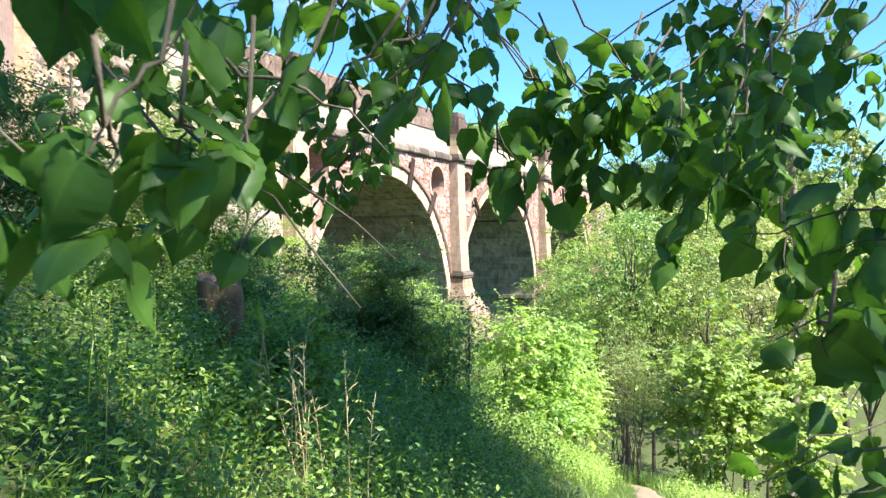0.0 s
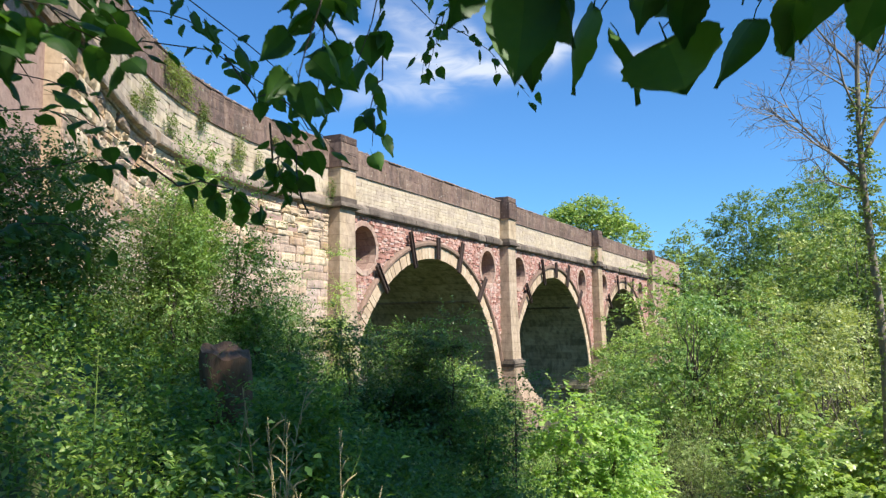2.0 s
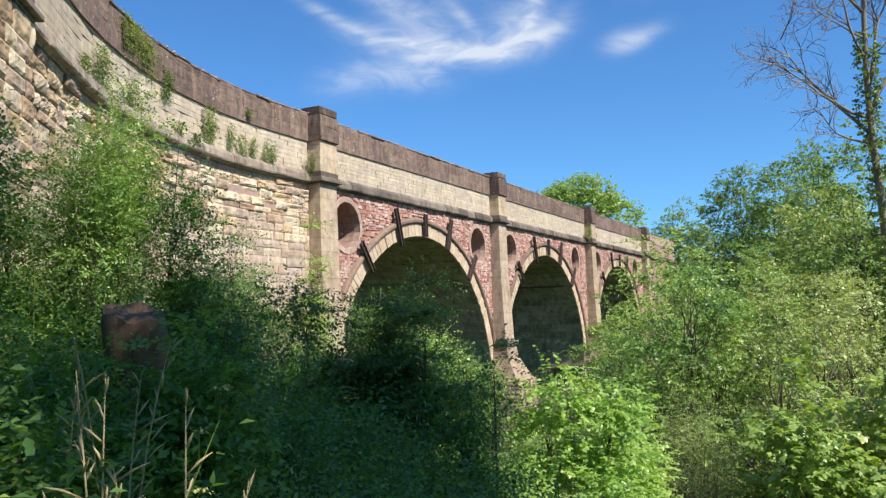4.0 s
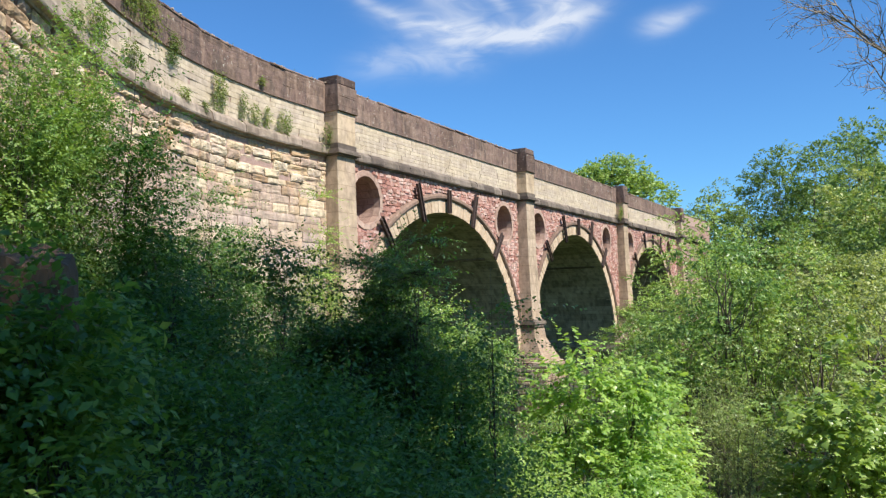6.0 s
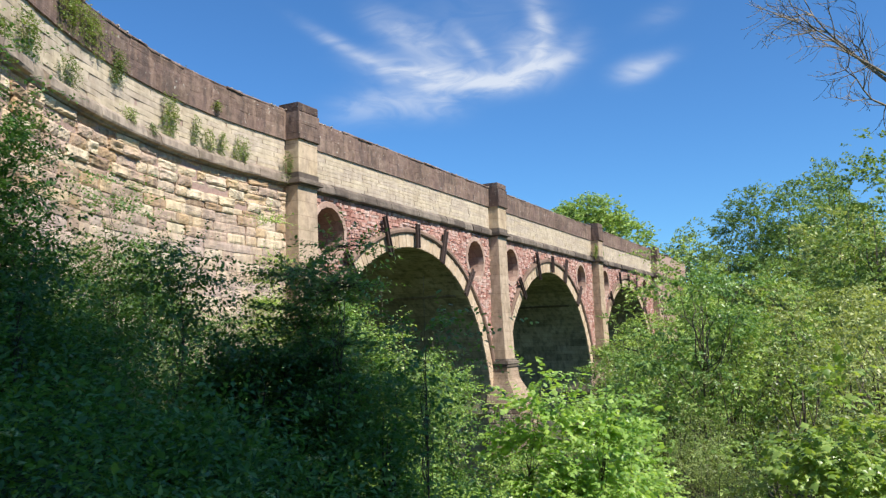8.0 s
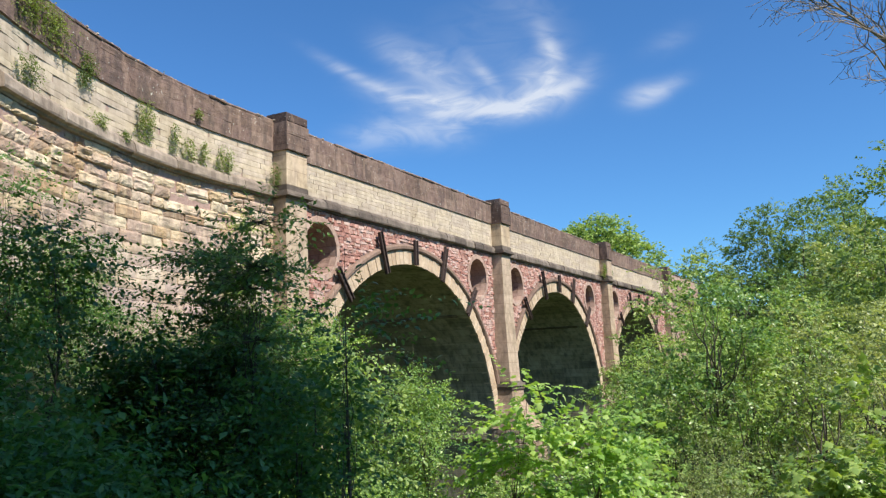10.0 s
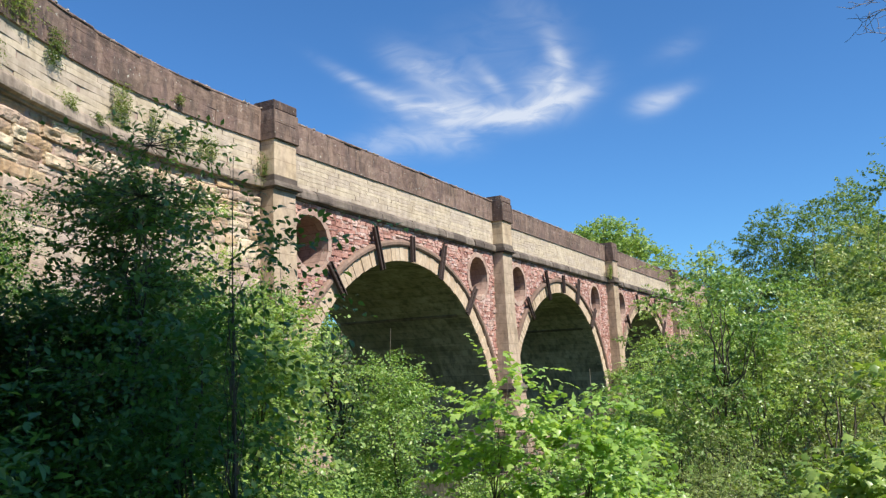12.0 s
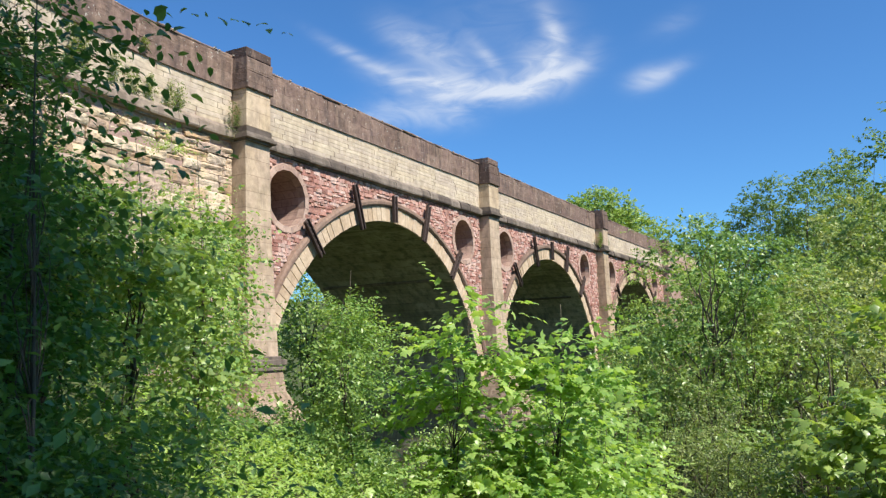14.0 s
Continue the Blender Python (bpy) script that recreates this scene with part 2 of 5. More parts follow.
M_PIER = stone("pier_rubble", [(0.0, (0.22, 0.14, 0.1)), (0.5, (0.36, 0.26, 0.19)), (1.0, (0.46, 0.36, 0.27))], 6.0, 0.7, streak=0.25, moss=0.2, joints=(0.25, 0.5))
M_FOOT = stone("pier_foot_rubble", [(0.0, (0.22, 0.15, 0.11)), (0.5, (0.40, 0.29, 0.215)), (1.0, (0.54, 0.43, 0.33))], 6.0, 0.8, streak=0.2, moss=0.25, per_piece=0.5)
M_CRUMB = plain("mortar_crumbs", [(0.2, (0.25, 0.19, 0.14)), (0.8, (0.48, 0.42, 0.35))], 9.0, 0.95)
M_IRON = plain("rusty_iron", [(0.2, (0.030, 0.022, 0.020)), (0.8, (0.075, 0.05, 0.042))], 12.0, 0.7)
M_BARK = plain("bark", [(0.2, (0.05, 0.042, 0.032)), (0.8, (0.17, 0.145, 0.11))], 14.0, 0.9, 0.8, (1, 1, 0.25))
M_DEADWOOD = plain("bare_grey_wood", [(0.2, (0.12, 0.10, 0.08)), (0.8, (0.32, 0.275, 0.215))], 18.0, 0.85, 0.5, (1, 1, 0.3))
M_STUMP = plain("red_rotten_wood", [(0.15, (0.085, 0.045, 0.026)), (0.5, (0.19, 0.11, 0.065)), (0.9, (0.34, 0.235, 0.145))], 9.0, 0.9, 0.9, (1, 1, 0.25))
M_STRAW = plain("dry_stalks", [(0.2, (0.32, 0.25, 0.12)), (0.8, (0.55, 0.46, 0.26))], 20.0, 0.8)
M_EARTH = plain("woodland_floor", [(0.25, (0.04, 0.05, 0.02)), (0.6, (0.075, 0.095, 0.033)), (0.85, (0.11, 0.13, 0.045))], 3.0, 0.95, 0.6)
M_PATH = plain("trodden_path", [(0.2, (0.17, 0.125, 0.085)), (0.6, (0.30, 0.24, 0.17)), (0.85, (0.40, 0.33, 0.24))], 16.0, 0.95, 0.8)
L_LIME = leafy("lime_leaf", (0.038, 0.10, 0.018), (0.065, 0.16, 0.026), (0.105, 0.225, 0.038), 0.5, 0.5)
L_HAZEL = leafy("hazel_leaf", (0.06, 0.145, 0.04), (0.105, 0.225, 0.055), (0.18, 0.32, 0.08), 0.45, 0.4)
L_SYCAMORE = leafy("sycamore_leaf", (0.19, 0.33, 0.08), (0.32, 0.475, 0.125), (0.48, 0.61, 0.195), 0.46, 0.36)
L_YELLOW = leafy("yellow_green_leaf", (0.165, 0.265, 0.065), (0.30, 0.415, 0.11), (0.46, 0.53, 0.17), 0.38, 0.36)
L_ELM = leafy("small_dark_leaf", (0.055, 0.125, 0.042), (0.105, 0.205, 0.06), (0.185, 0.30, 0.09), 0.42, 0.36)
L_WOOD = leafy("woodland_leaf", (0.105, 0.205, 0.06), (0.235, 0.365, 0.105), (0.41, 0.51, 0.16), 0.38, 0.36)
L_OLIVE = leafy("olive_leaf", (0.13, 0.175, 0.065), (0.295, 0.355, 0.125), (0.47, 0.505, 0.20), 0.35, 0.38)
L_HERB = leafy("nettle_leaf", (0.085, 0.185, 0.042), (0.18, 0.32, 0.066), (0.34, 0.455, 0.105), 0.45, 0.42)
L_FAR = leafy("hillside_leaf", (0.075, 0.145, 0.045), (0.155, 0.245, 0.068), (0.28, 0.375, 0.10), 0.35, 0.5)
# Darker than the nettles: the bank's shade is put into this colour.
L_SHADED_BRAMBLE = leafy("shaded_bramble_leaf", (0.055, 0.125, 0.035), (0.105, 0.21, 0.052), (0.19, 0.315, 0.08), 0.42, 0.4)
L_GRASS = leafy("grass_blade", (0.08, 0.17, 0.03), (0.15, 0.26, 0.045), (0.26, 0.35, 0.08), 0.4)
L_IVY = leafy("ivy_leaf", (0.085, 0.135, 0.034), (0.155, 0.215, 0.052), (0.27, 0.33, 0.09), 0.35)


# ---- building blocks ----
def mesh_of(name, verts, faces, mat, smooth=False):
    me = bpy.data.meshes.new(name)
    me.from_pydata([tuple(v) for v in verts], [], [tuple(f) for f in faces])
    me.materials.append(mat)
    if smooth:
        me.shade_smooth()
    me.update()
    return me


def part_of(name, me, parent, label=""):
    ob = new(name, me)
    ob.parent = parent
    return tagged(ob, label)


def tri_mesh(name, verts, tris, mat):
    """A mesh from arrays of triangles."""
    me = bpy.data.meshes.new(name)
    v, t = np.ascontiguousarray(verts, dtype=np.float32), np.ascontiguousarray(tris, dtype=np.int32)
    me.vertices.add(len(v))
    me.vertices.foreach_set("co", v.ravel())
    me.loops.add(t.size)
    me.loops.foreach_set("vertex_index", t.ravel())
    me.polygons.add(len(t))
    me.polygons.foreach_set("loop_start", np.arange(0, t.size, 3, dtype=np.int32))
    me.materials.append(mat)
    me.update(calc_edges=True)
    return me


class Solid:
    """Collects verts and faces of one mesh."""

    def __init__(self):
        self.v, self.f = [], []

    def face(self, *pts):
        n = len(self.v)
        self.v += [tuple(p) for p in pts]
        self.f.append(tuple(range(n, n + len(pts))))

    def box(self, x0, x1, y0, y1, z0, z1, cut=0.0):
        """A box; cut: chamfer of the front (-y) edges."""
        c = cut
        n = len(self.v)
        self.v += [(x0 + c, y0, z0 + c), (x1 - c, y0, z0 + c), (x1 - c, y0, z1 - c), (x0 + c, y0, z1 - c),
                   (x0, y0 + c, z0), (x1, y0 + c, z0), (x1, y0 + c, z1), (x0, y0 + c, z1),
                   (x0, y1, z0), (x1, y1, z0), (x1, y1, z1), (x0, y1, z1)]
        quads = [(4, 8, 9, 5), (5, 9, 10, 6), (6, 10, 11, 7), (7, 11, 8, 4), (8, 11, 10, 9)]
        quads += [(0, 1, 2, 3), (0, 4, 5, 1), (1, 5, 6, 2), (2, 6, 7, 3), (3, 7, 4, 0)]
        self.f += [tuple(n + i for i in q) for q in quads]

    def rings(self, rings, close=True, ends=True):
        """Skin between successive rings of equal length."""
        n, m = len(self.v), len(rings[0])
        for r in rings:
            self.v += [tuple(p) for p in r]
        for a in range(len(rings) - 1):
            for b in range(m if close else m - 1):
                c = (b + 1) % m
                self.f.append((n + a * m + b, n + a * m + c, n + (a + 1) * m + c, n + (a + 1) * m + b))
        if ends:
            self.f.append(tuple(n + i for i in reversed(range(m))))
            self.f.append(tuple(n + (len(rings) - 1) * m + i for i in range(m)))

    def tube(self, pts, radii, sides=6):
        pts = [Vector(p) for p in pts]
        rings, ref = [], Vector((0.31, 0.17, 0.93))
        for i, p in enumerate(pts):
            d = (pts[min(i + 1, len(pts) - 1)] - pts[max(i - 1, 0)]).normalized()
            a = d.cross(ref)
            a = (a if a.length > 1e-3 else d.cross(Vector((1, 0, 0)))).normalized()
            b = d.cross(a)
            rings.append([p + (a * math.cos(2 * math.pi * s / sides) + b * math.sin(2 * math.pi * s / sides)) * radii[i] for s in range(sides)])
        self.rings(rings)

    def mesh(self, name, mat, smooth=False):
        return mesh_of(name, self.v, self.f, mat, smooth)


# ---- the lie of the land ----
PROFILE_X = (-2500, -200, -60, -31.75, -21.3, -12, 0, 15, 26, 40, 52, 75, 110, 160, 300, 2500)
PROFILE_Z = (30, 14, 5.5, 0.2, -2.1, -4.3, -7.6, -12.5, -16.5, -17, -13, -5, 3, 9, 18, 30)


def path_y(x):
    return np.interp(x, (-200, -31.75, -21.3, -16, -12, -8, -4, 3, 40, 2500), (-40, -21.4, -19.55, -18.95, -18.2, -17.0, -15.6, -14.5, -20, -22))


def ground_z(x, y):
    x, y = np.asarray(x, float), np.asarray(y, float)
    base = np.interp(x, PROFILE_X, PROFILE_Z)
    off = y - path_y(x)
    left = np.clip(off - 0.45, 0, None)
    rise = np.interp(x, (-60, -15, 0, 15, 60, 120), (0.42, 0.42, 0.27, 0.1, 0.1, 0.05))
    right = np.clip(-off - 0.45, 0, None)
    bumps = 0.10 * np.sin(x * 1.3 + 0.7 * y) * np.cos(y * 1.1 - 0.4 * x) + 0.05 * np.sin(3.1 * x + 1.0) * np.sin(2.7 * y)
    bumps = bumps * np.clip((np.abs(off) - 0.4) / 1.5, 0, 1)
    return base + rise * np.minimum(left, 24) + 0.03 * np.clip(left - 24, 0, 400) - 0.16 * np.minimum(right, 22) + 0.10 * np.clip(right - 30, 0, 150) + bumps


def make_ground():
    def spread(mid, near, far, n):
        s = np.linspace(-1, 1, n)
        return mid + near * s + (far - near) * np.sign(s) * np.abs(s) ** 7
    xs, ys = spread(-12, 62, 2600, 200), spread(-14, 45, 2600, 170)
    gx, gy = np.meshgrid(xs, ys)
    v = np.c_[gx.ravel(), gy.ravel(), ground_z(gx.ravel(), gy.ravel())]
    i = (np.arange(len(ys) - 1)[:, None] * len(xs) + np.arange(len(xs) - 1)[None, :]).ravel()
    tris = np.r_[np.c_[i, i + 1, i + len(xs)], np.c_[i + 1, i + len(xs) + 1, i + len(xs)]]
    me = tri_mesh("ground", v, tris, M_EARTH)
    me.shade_smooth()
    tagged(new("ground", me), "dark woodland soil on a wooded valley side", "ground", kind="structure")
    # the trodden path: a slightly sunken strip of bare earth
    s = Solid()
    rows = []
    for x in np.arange(-45, -2, 0.35):
        y0, w = float(path_y(x)), 0.36 + 0.07 * math.sin(x * 1.7) + 0.05 * math.sin(x * 4.1)
        rows.append([(x, y0 + o * w, float(ground_z(x, y0 + o * w)) + (0.03 if abs(o) < 0.9 else -0.03)) for o in (-1, -0.6, -0.2, 0.2, 0.6, 1)])
    s.rings(rows, close=False, ends=False)
    tagged(new("path", s.mesh("path", M_PATH, True)), "narrow trodden path of dry brown earth", "path", kind="structure")


make_ground()


# ---- the aqueduct ----
# bays: pilaster, arch centre and radius, along x; the face lies at y = 0, the back at y = DEEP
PIL = (0.0, 20.2, 41.9, 64.5)
PIL_W = 1.28
ARCH = ((10.5, 9.15), (31.1, 9.25), (53.2, 9.3))
CROWN, DEEP, FOOT = 5.46, 8.5, -19.0
Z_COR, Z_BAND, Z_PAR, Z_TOP, Z_CAP = 7.0, 7.52, 8.88, 10.12, 10.38
OC_Z, OC_R, OC_OFF = 5.45, 1.12, 7.52
WING_R, WING_X = 23.5, -2.0       # the wing wall bends towards the path on this radius
rng = np.random.default_rng(7)

aqueduct = tagged(new("aqueduct"), "stone canal aqueduct with three high arches and a curved wing wall", "aqueduct")


def along(s, out=0.0, z=0.0):
    """A place on the wing wall: s metres back from the first pilaster, out metres proud of the face."""
    a = along_turn(s)
    x, y = (-s, 0.0) if s < -WING_X else (WING_X - WING_R * math.sin(a), -WING_R * (1 - math.cos(a)))
    more = max(s - WING_BEND, 0.0)
    return Vector((x - more * math.cos(a) + out * math.sin(a), y - more * math.sin(a) - out * math.cos(a), z))


def along_turn(s):
    return max(min(s, WING_BEND) + WING_X, 0.0) / WING_R


WING_BEND, WING_LEN, P0 = 17.0, 26.0, 20.6


def face_point(u, out, z):
    """u along the whole face: negative on the wing wall."""
    return Vector((u, -out, z)) if u >= 0 else along(-u, out, z)


def arch_top(x, grow=0.0):
    """Height of the nearest arch's inner edge over x, or None."""
    for c, r in ARCH:
        if abs(x - c) < r + grow:
            return CROWN - r + math.sqrt((r + grow) ** 2 - (x - c) ** 2)
    return None


def in_oculus(x, z, grow):
    return any((x - c - o) ** 2 + (z - OC_Z) ** 2 < (OC_R + grow) ** 2 for c, _ in ARCH for o in (-OC_OFF, OC_OFF))


def face_wall(y, name, mat):
    """The wall behind the facing, with its arches and round openings cut through."""
    s = Solid()
    cuts = {0.0, PIL[-1] + 20}
    for c, r in ARCH:
        cuts |= {c + r * math.sin(radians(a)) for a in range(-90, 91, 4)}
        for o in (-OC_OFF, OC_OFF):
            cuts |= {c + o + OC_R * math.sin(radians(a)) for a in range(-90, 91, 15)}
    cuts = sorted(cuts)
    for x0, x1 in zip(cuts, cuts[1:]):
        if x1 - x0 < 1e-6:
            continue
        mid = (x0 + x1) / 2
        arch = next(((c, r) for c, r in ARCH if abs(mid - c) < r), None)

        def foot(x):
            return CROWN - arch[1] + math.sqrt(max(arch[1] ** 2 - (x - arch[0]) ** 2, 0)) if arch else FOOT
        hole = next((c + o for c, _ in ARCH for o in (-OC_OFF, OC_OFF) if abs(mid - c - o) < OC_R), None)

        def half(x):
            return math.sqrt(max(OC_R ** 2 - (x - hole) ** 2, 0))
        if hole is None:
            s.face((x0, y, foot(x0)), (x1, y, foot(x1)), (x1, y, Z_PAR), (x0, y, Z_PAR))
        else:
            s.face((x0, y, foot(x0)), (x1, y, foot(x1)), (x1, y, OC_Z - half(x1)), (x0, y, OC_Z - half(x0)))
            s.face((x0, y, OC_Z + half(x0)), (x1, y, OC_Z + half(x1)), (x1, y, Z_PAR), (x0, y, Z_PAR))
    return part_of(name, s.mesh(name, mat), aqueduct)


spandrel = face_wall(0.03, "spandrel_wall", M_MORTAR)
tagged(spandrel, "red sandstone rubble wall")
face_wall(DEEP, "rear_wall", M_MORTAR)

# arch barrels, with the piers' inner sides below them
for c, r in ARCH:
    s = Solid()
    zc = CROWN - r
    prof = [(c - r, FOOT)] + [(c - r * math.cos(radians(a)), zc + r * math.sin(radians(a))) for a in range(0, 181, 4)] + [(c + r, FOOT)]
    for (xa, za), (xb, zb) in zip(prof, prof[1:]):
        for k in range(6):
            ya, yb = 0.03 + (DEEP - 0.03) * k / 6, 0.03 + (DEEP - 0.03) * (k + 1) / 6
            s.face((xa, ya, za), (xa, yb, za), (xb, yb, zb), (xb, ya, zb))
    part_of("arch_barrel", s.mesh("arch_barrel", M_SOFFIT), aqueduct, "damp dark stone underside of an arch")
    # impost ledges inside the arch
    for side in (-1, 1):
        s = Solid()
        xa = c + side * r
        s.box(min(xa, xa - side * 0.28), max(xa, xa - side * 0.28), 0.1, DEEP - 0.1, zc - 0.05, zc + 0.28, 0.03)
        part_of("impost", s.mesh("impost", M_SOFFIT), aqueduct)
    # a narrow projecting course along each haunch
    for side in (-1, 1):
        s = Solid()
        mid = math.asin((3.25 - zc) / r)
        quad = [(rr, mid + d) for rr, d in ((r + 0.05, -0.009), (r - 0.08, -0.009), (r - 0.06, 0.009), (r + 0.05, 0.009))]
        s.rings([[(c + side * rr * math.cos(a), y, zc + rr * math.sin(a)) for rr, a in quad] for y in (0.6, DEEP - 0.3)])
        part_of("haunch_course", s.mesh("haunch_course", M_CORNICE), aqueduct, "narrow stained course under the arch")
    for o in (-OC_OFF, OC_OFF):
        s = Solid()
        ring = [[(c + o + OC_R * math.cos(radians(a)), y, OC_Z + OC_R * math.sin(radians(a))) for a in range(0, 360, 12)] for y in (0.03, 1.5, 3.0, 5.5, DEEP)]
        s.rings(ring, ends=False)
        part_of("oculus_lining", s.mesh("oculus_lining", M_OCULUS), aqueduct)

# rubble facing: rough courses of red stones
s = Solid()
z = 0.0
while z < Z_COR - 0.02:
    h = min(rng.uniform(0.09, 0.2), Z_COR - z)
    x = PIL_W
    while x < PIL[-1]:
        w = rng.uniform(0.12, 0.46)
        mid, zm = x + w / 2, z + h / 2
        top = arch_top(mid, 1.02)
        clear = (top is None or zm > top + 0.03) and not in_oculus(mid, zm, 0.27)
        if clear and not any(p - w / 2 < mid < p + PIL_W + w / 2 for p in PIL):
            out = rng.uniform(0.0, 0.055)
            n = len(s.v)
            q = rng.uniform(-0.022, 0.022, 12)
            lo, hi = z - 0.012 + q[8], z + h + 0.012 + q[9]
            s.v += [(x - 0.01, 0.03, lo), (x + w + 0.01, 0.03, lo + q[10]), (x + w + 0.01, 0.03, hi), (x - 0.01, 0.03, hi + q[11])]
            i = 0.02
            s.v += [(x + i + q[4], -out + q[0], lo + i), (x + w - i + q[5], -out + q[1], lo + i + q[10]), (x + w - i * 1.6 + q[6], -out + q[2], hi - i), (x + i * 1.4 + q[7], -out + q[3], hi - i + q[11])]
            s.f += [tuple(n + q for q in f) for f in ((4, 5, 6, 7), (0, 1, 5, 4), (1, 2, 6, 5), (2, 3, 7, 6), (3, 0, 4, 7))]
        x += w
    z += h
tagged(part_of("rubble", s.mesh("rubble", M_RED), spandrel, "rough red sandstone rubble"), kind="stuff")

# arch rings: each voussoir a piece
for c, r in ARCH:
    ring = part_of("arch_ring", Solid().mesh("arch_ring", M_VOUSSOIR), aqueduct, "ring of pale dressed voussoirs")
    step = 360 * 0.36 / (2 * math.pi * (r + 0.3))
    count = int(164 / step)
    s = Solid()
    half = radians(step) / 2 - 0.0007
    pts = [(r, -half), (r, half), (r + 0.68, half), (r + 0.68, -half)]
    front = [(q * math.sin(a), q * math.cos(a)) for q, a in pts]
    cx = sum(p[0] for p in front) / 4
    cz = sum(p[1] for p in front) / 4
    inner = [(cx + (p - cx) * 0.93, cz + (q - cz) * 0.975) for p, q in front]
    s.rings([[(p, 0.35, q) for p, q in front], [(p, -0.045, q) for p, q in front], [(p, -0.07, q) for p, q in inner]])
    me = s.mesh("voussoir", M_VOUSSOIR)
    for k in range(count):
        a = (k - (count - 1) / 2) * step
        v = part_of("voussoir", me, ring)
        v.matrix_basis = pose(c, float(rng.uniform(-0.02, 0.02)), CROWN - r, 0, a, 0)
    # roll moulding over the ring
    s = Solid()
    rows = []
    for k in range(-26, 27):
        a = radians(k * 3.2)
        rows.append([((r + q) * math.sin(a) + c, y, CROWN - r + (r + q) * math.cos(a)) for q, y in ((0.69, 0.05), (0.69, -0.12), (0.76, -0.2), (0.88, -0.21), (0.97, -0.15), (1.0, 0.05))])
    s.rings(rows)
    part_of("hood_mould", s.mesh("hood_mould", M_HOOD), aqueduct, "brown rounded hood moulding")
    # tie plates of two riveted rails
    for deg, r0, r1 in ((0, -0.02, 1.22), (-17.5, -0.25, 1.72), (17.5, -0.2, 1.72), (-38.5, -0.1, 1.55), (38.5, -0.3, 1.6)):
        s = Solid()
        s.box(-0.13, 0.13, -0.26, -0.2, r + r0, r + r1, 0.01)
        s.box(-0.15, -0.09, -0.34, -0.2, r + r0, r + r1, 0.01)
        s.box(0.09, 0.15, -0.34, -0.2, r + r0, r + r1, 0.01)
        for q in np.arange(r + r0 + 0.1, r + r1 - 0.05, 0.28):
            s.box(-0.05, 0.05, -0.30, -0.26, float(q), float(q) + 0.1, 0.02)
        bar = part_of("tie_plate", s.mesh("tie_plate", M_IRON), aqueduct, "dark rusty iron tie plate")
        bar.matrix_basis = pose(c, 0, CROWN - r, 0, deg, 0)
    # dressed rings round the openings
    for o in (-OC_OFF, OC_OFF):
        oc = part_of("oculus_ring", Solid().mesh("oculus_ring", M_TRIM), aqueduct, "ring of dressed pinkish stone round an opening")
        s = Solid()
        half = math.pi / 16 - 0.006
        front = [(q * math.sin(a), q * math.cos(a)) for q, a in ((OC_R, -half), (OC_R, half), (OC_R + 0.24, half), (OC_R + 0.24, -half))]
        s.rings([[(p, 0.3, q) for p, q in front], [(p, -0.03, q) for p, q in front], [(p * 0.995, -0.05, 0.04 + (q - 0.04) * 0.985) for p, q in front]])
        me = s.mesh("ring_stone", M_TRIM)
        for k in range(16):
            part_of("ring_stone", me, oc).matrix_basis = pose(c + o, 0, OC_Z, 0, k * 22.5, 0)


def sweep(name, profile, u0, u1, mat, label=""):
    """A moulding along the face: profile of (out, z)."""
    us = list(np.arange(u0, u1, 0.5 if u0 < 0 else 4.0)) + [u1]
    s = Solid()
    s.rings([[face_point(float(u), o, z) for o, z in profile] for u in us])
    return part_of(name, s.mesh(name, mat), aqueduct, label)


CORNICE = ((-0.3, Z_COR), (0.08, Z_COR), (0.10, Z_COR + 0.06), (0.23, Z_COR + 0.08), (0.25, Z_COR + 0.14), (0.22, Z_COR + 0.36), (0.16, Z_COR + 0.44), (0.02, Z_BAND + 0.03), (-0.3, Z_BAND + 0.03))
COPING = ((-0.5, Z_TOP - 0.07), (0.085, Z_TOP - 0.07), (0.10, Z_TOP - 0.03), (0.06, Z_TOP + 0.02), (-0.5, Z_TOP + 0.03))
course_rng = np.random.default_rng(88)


def worn_course(name, piece, profile, u0, u1, mat, label, jitter, broken):
    """A course of separate moulded stones, each a little out of line, some with a broken nose."""
    parent = part_of(name, Solid().mesh(name, mat), aqueduct, label)
    r = course_rng
    u = u0
    while u < u1 - 0.02:
        end = u + float(r.uniform(0.75, 1.5))
        end = u1 if u1 - end < 0.5 else end
        dz, do = float(r.normal()) * jitter * 0.5, float(r.normal()) * jitter
        snap = float(r.uniform(0.4, 0.75)) if r.uniform() < broken else 1.0
        shape = [(o if o < 0 else o * snap + do, z + (dz if o > 0 or z > Z_TOP - 0.01 else 0.0)) for o, z in profile]
        us = [u + 0.004] + [float(q) for q in np.arange(u + 0.45, end - 0.2, 0.45)] + [end - 0.004]
        s = Solid()
        s.rings([[face_point(q, o + 0.006 * float(r.normal()) * (o > 0), z + 0.005 * float(r.normal()) * (o > 0)) for o, z in shape] for q in us])
        part_of(piece, s.mesh(piece, mat), parent)
        u = end


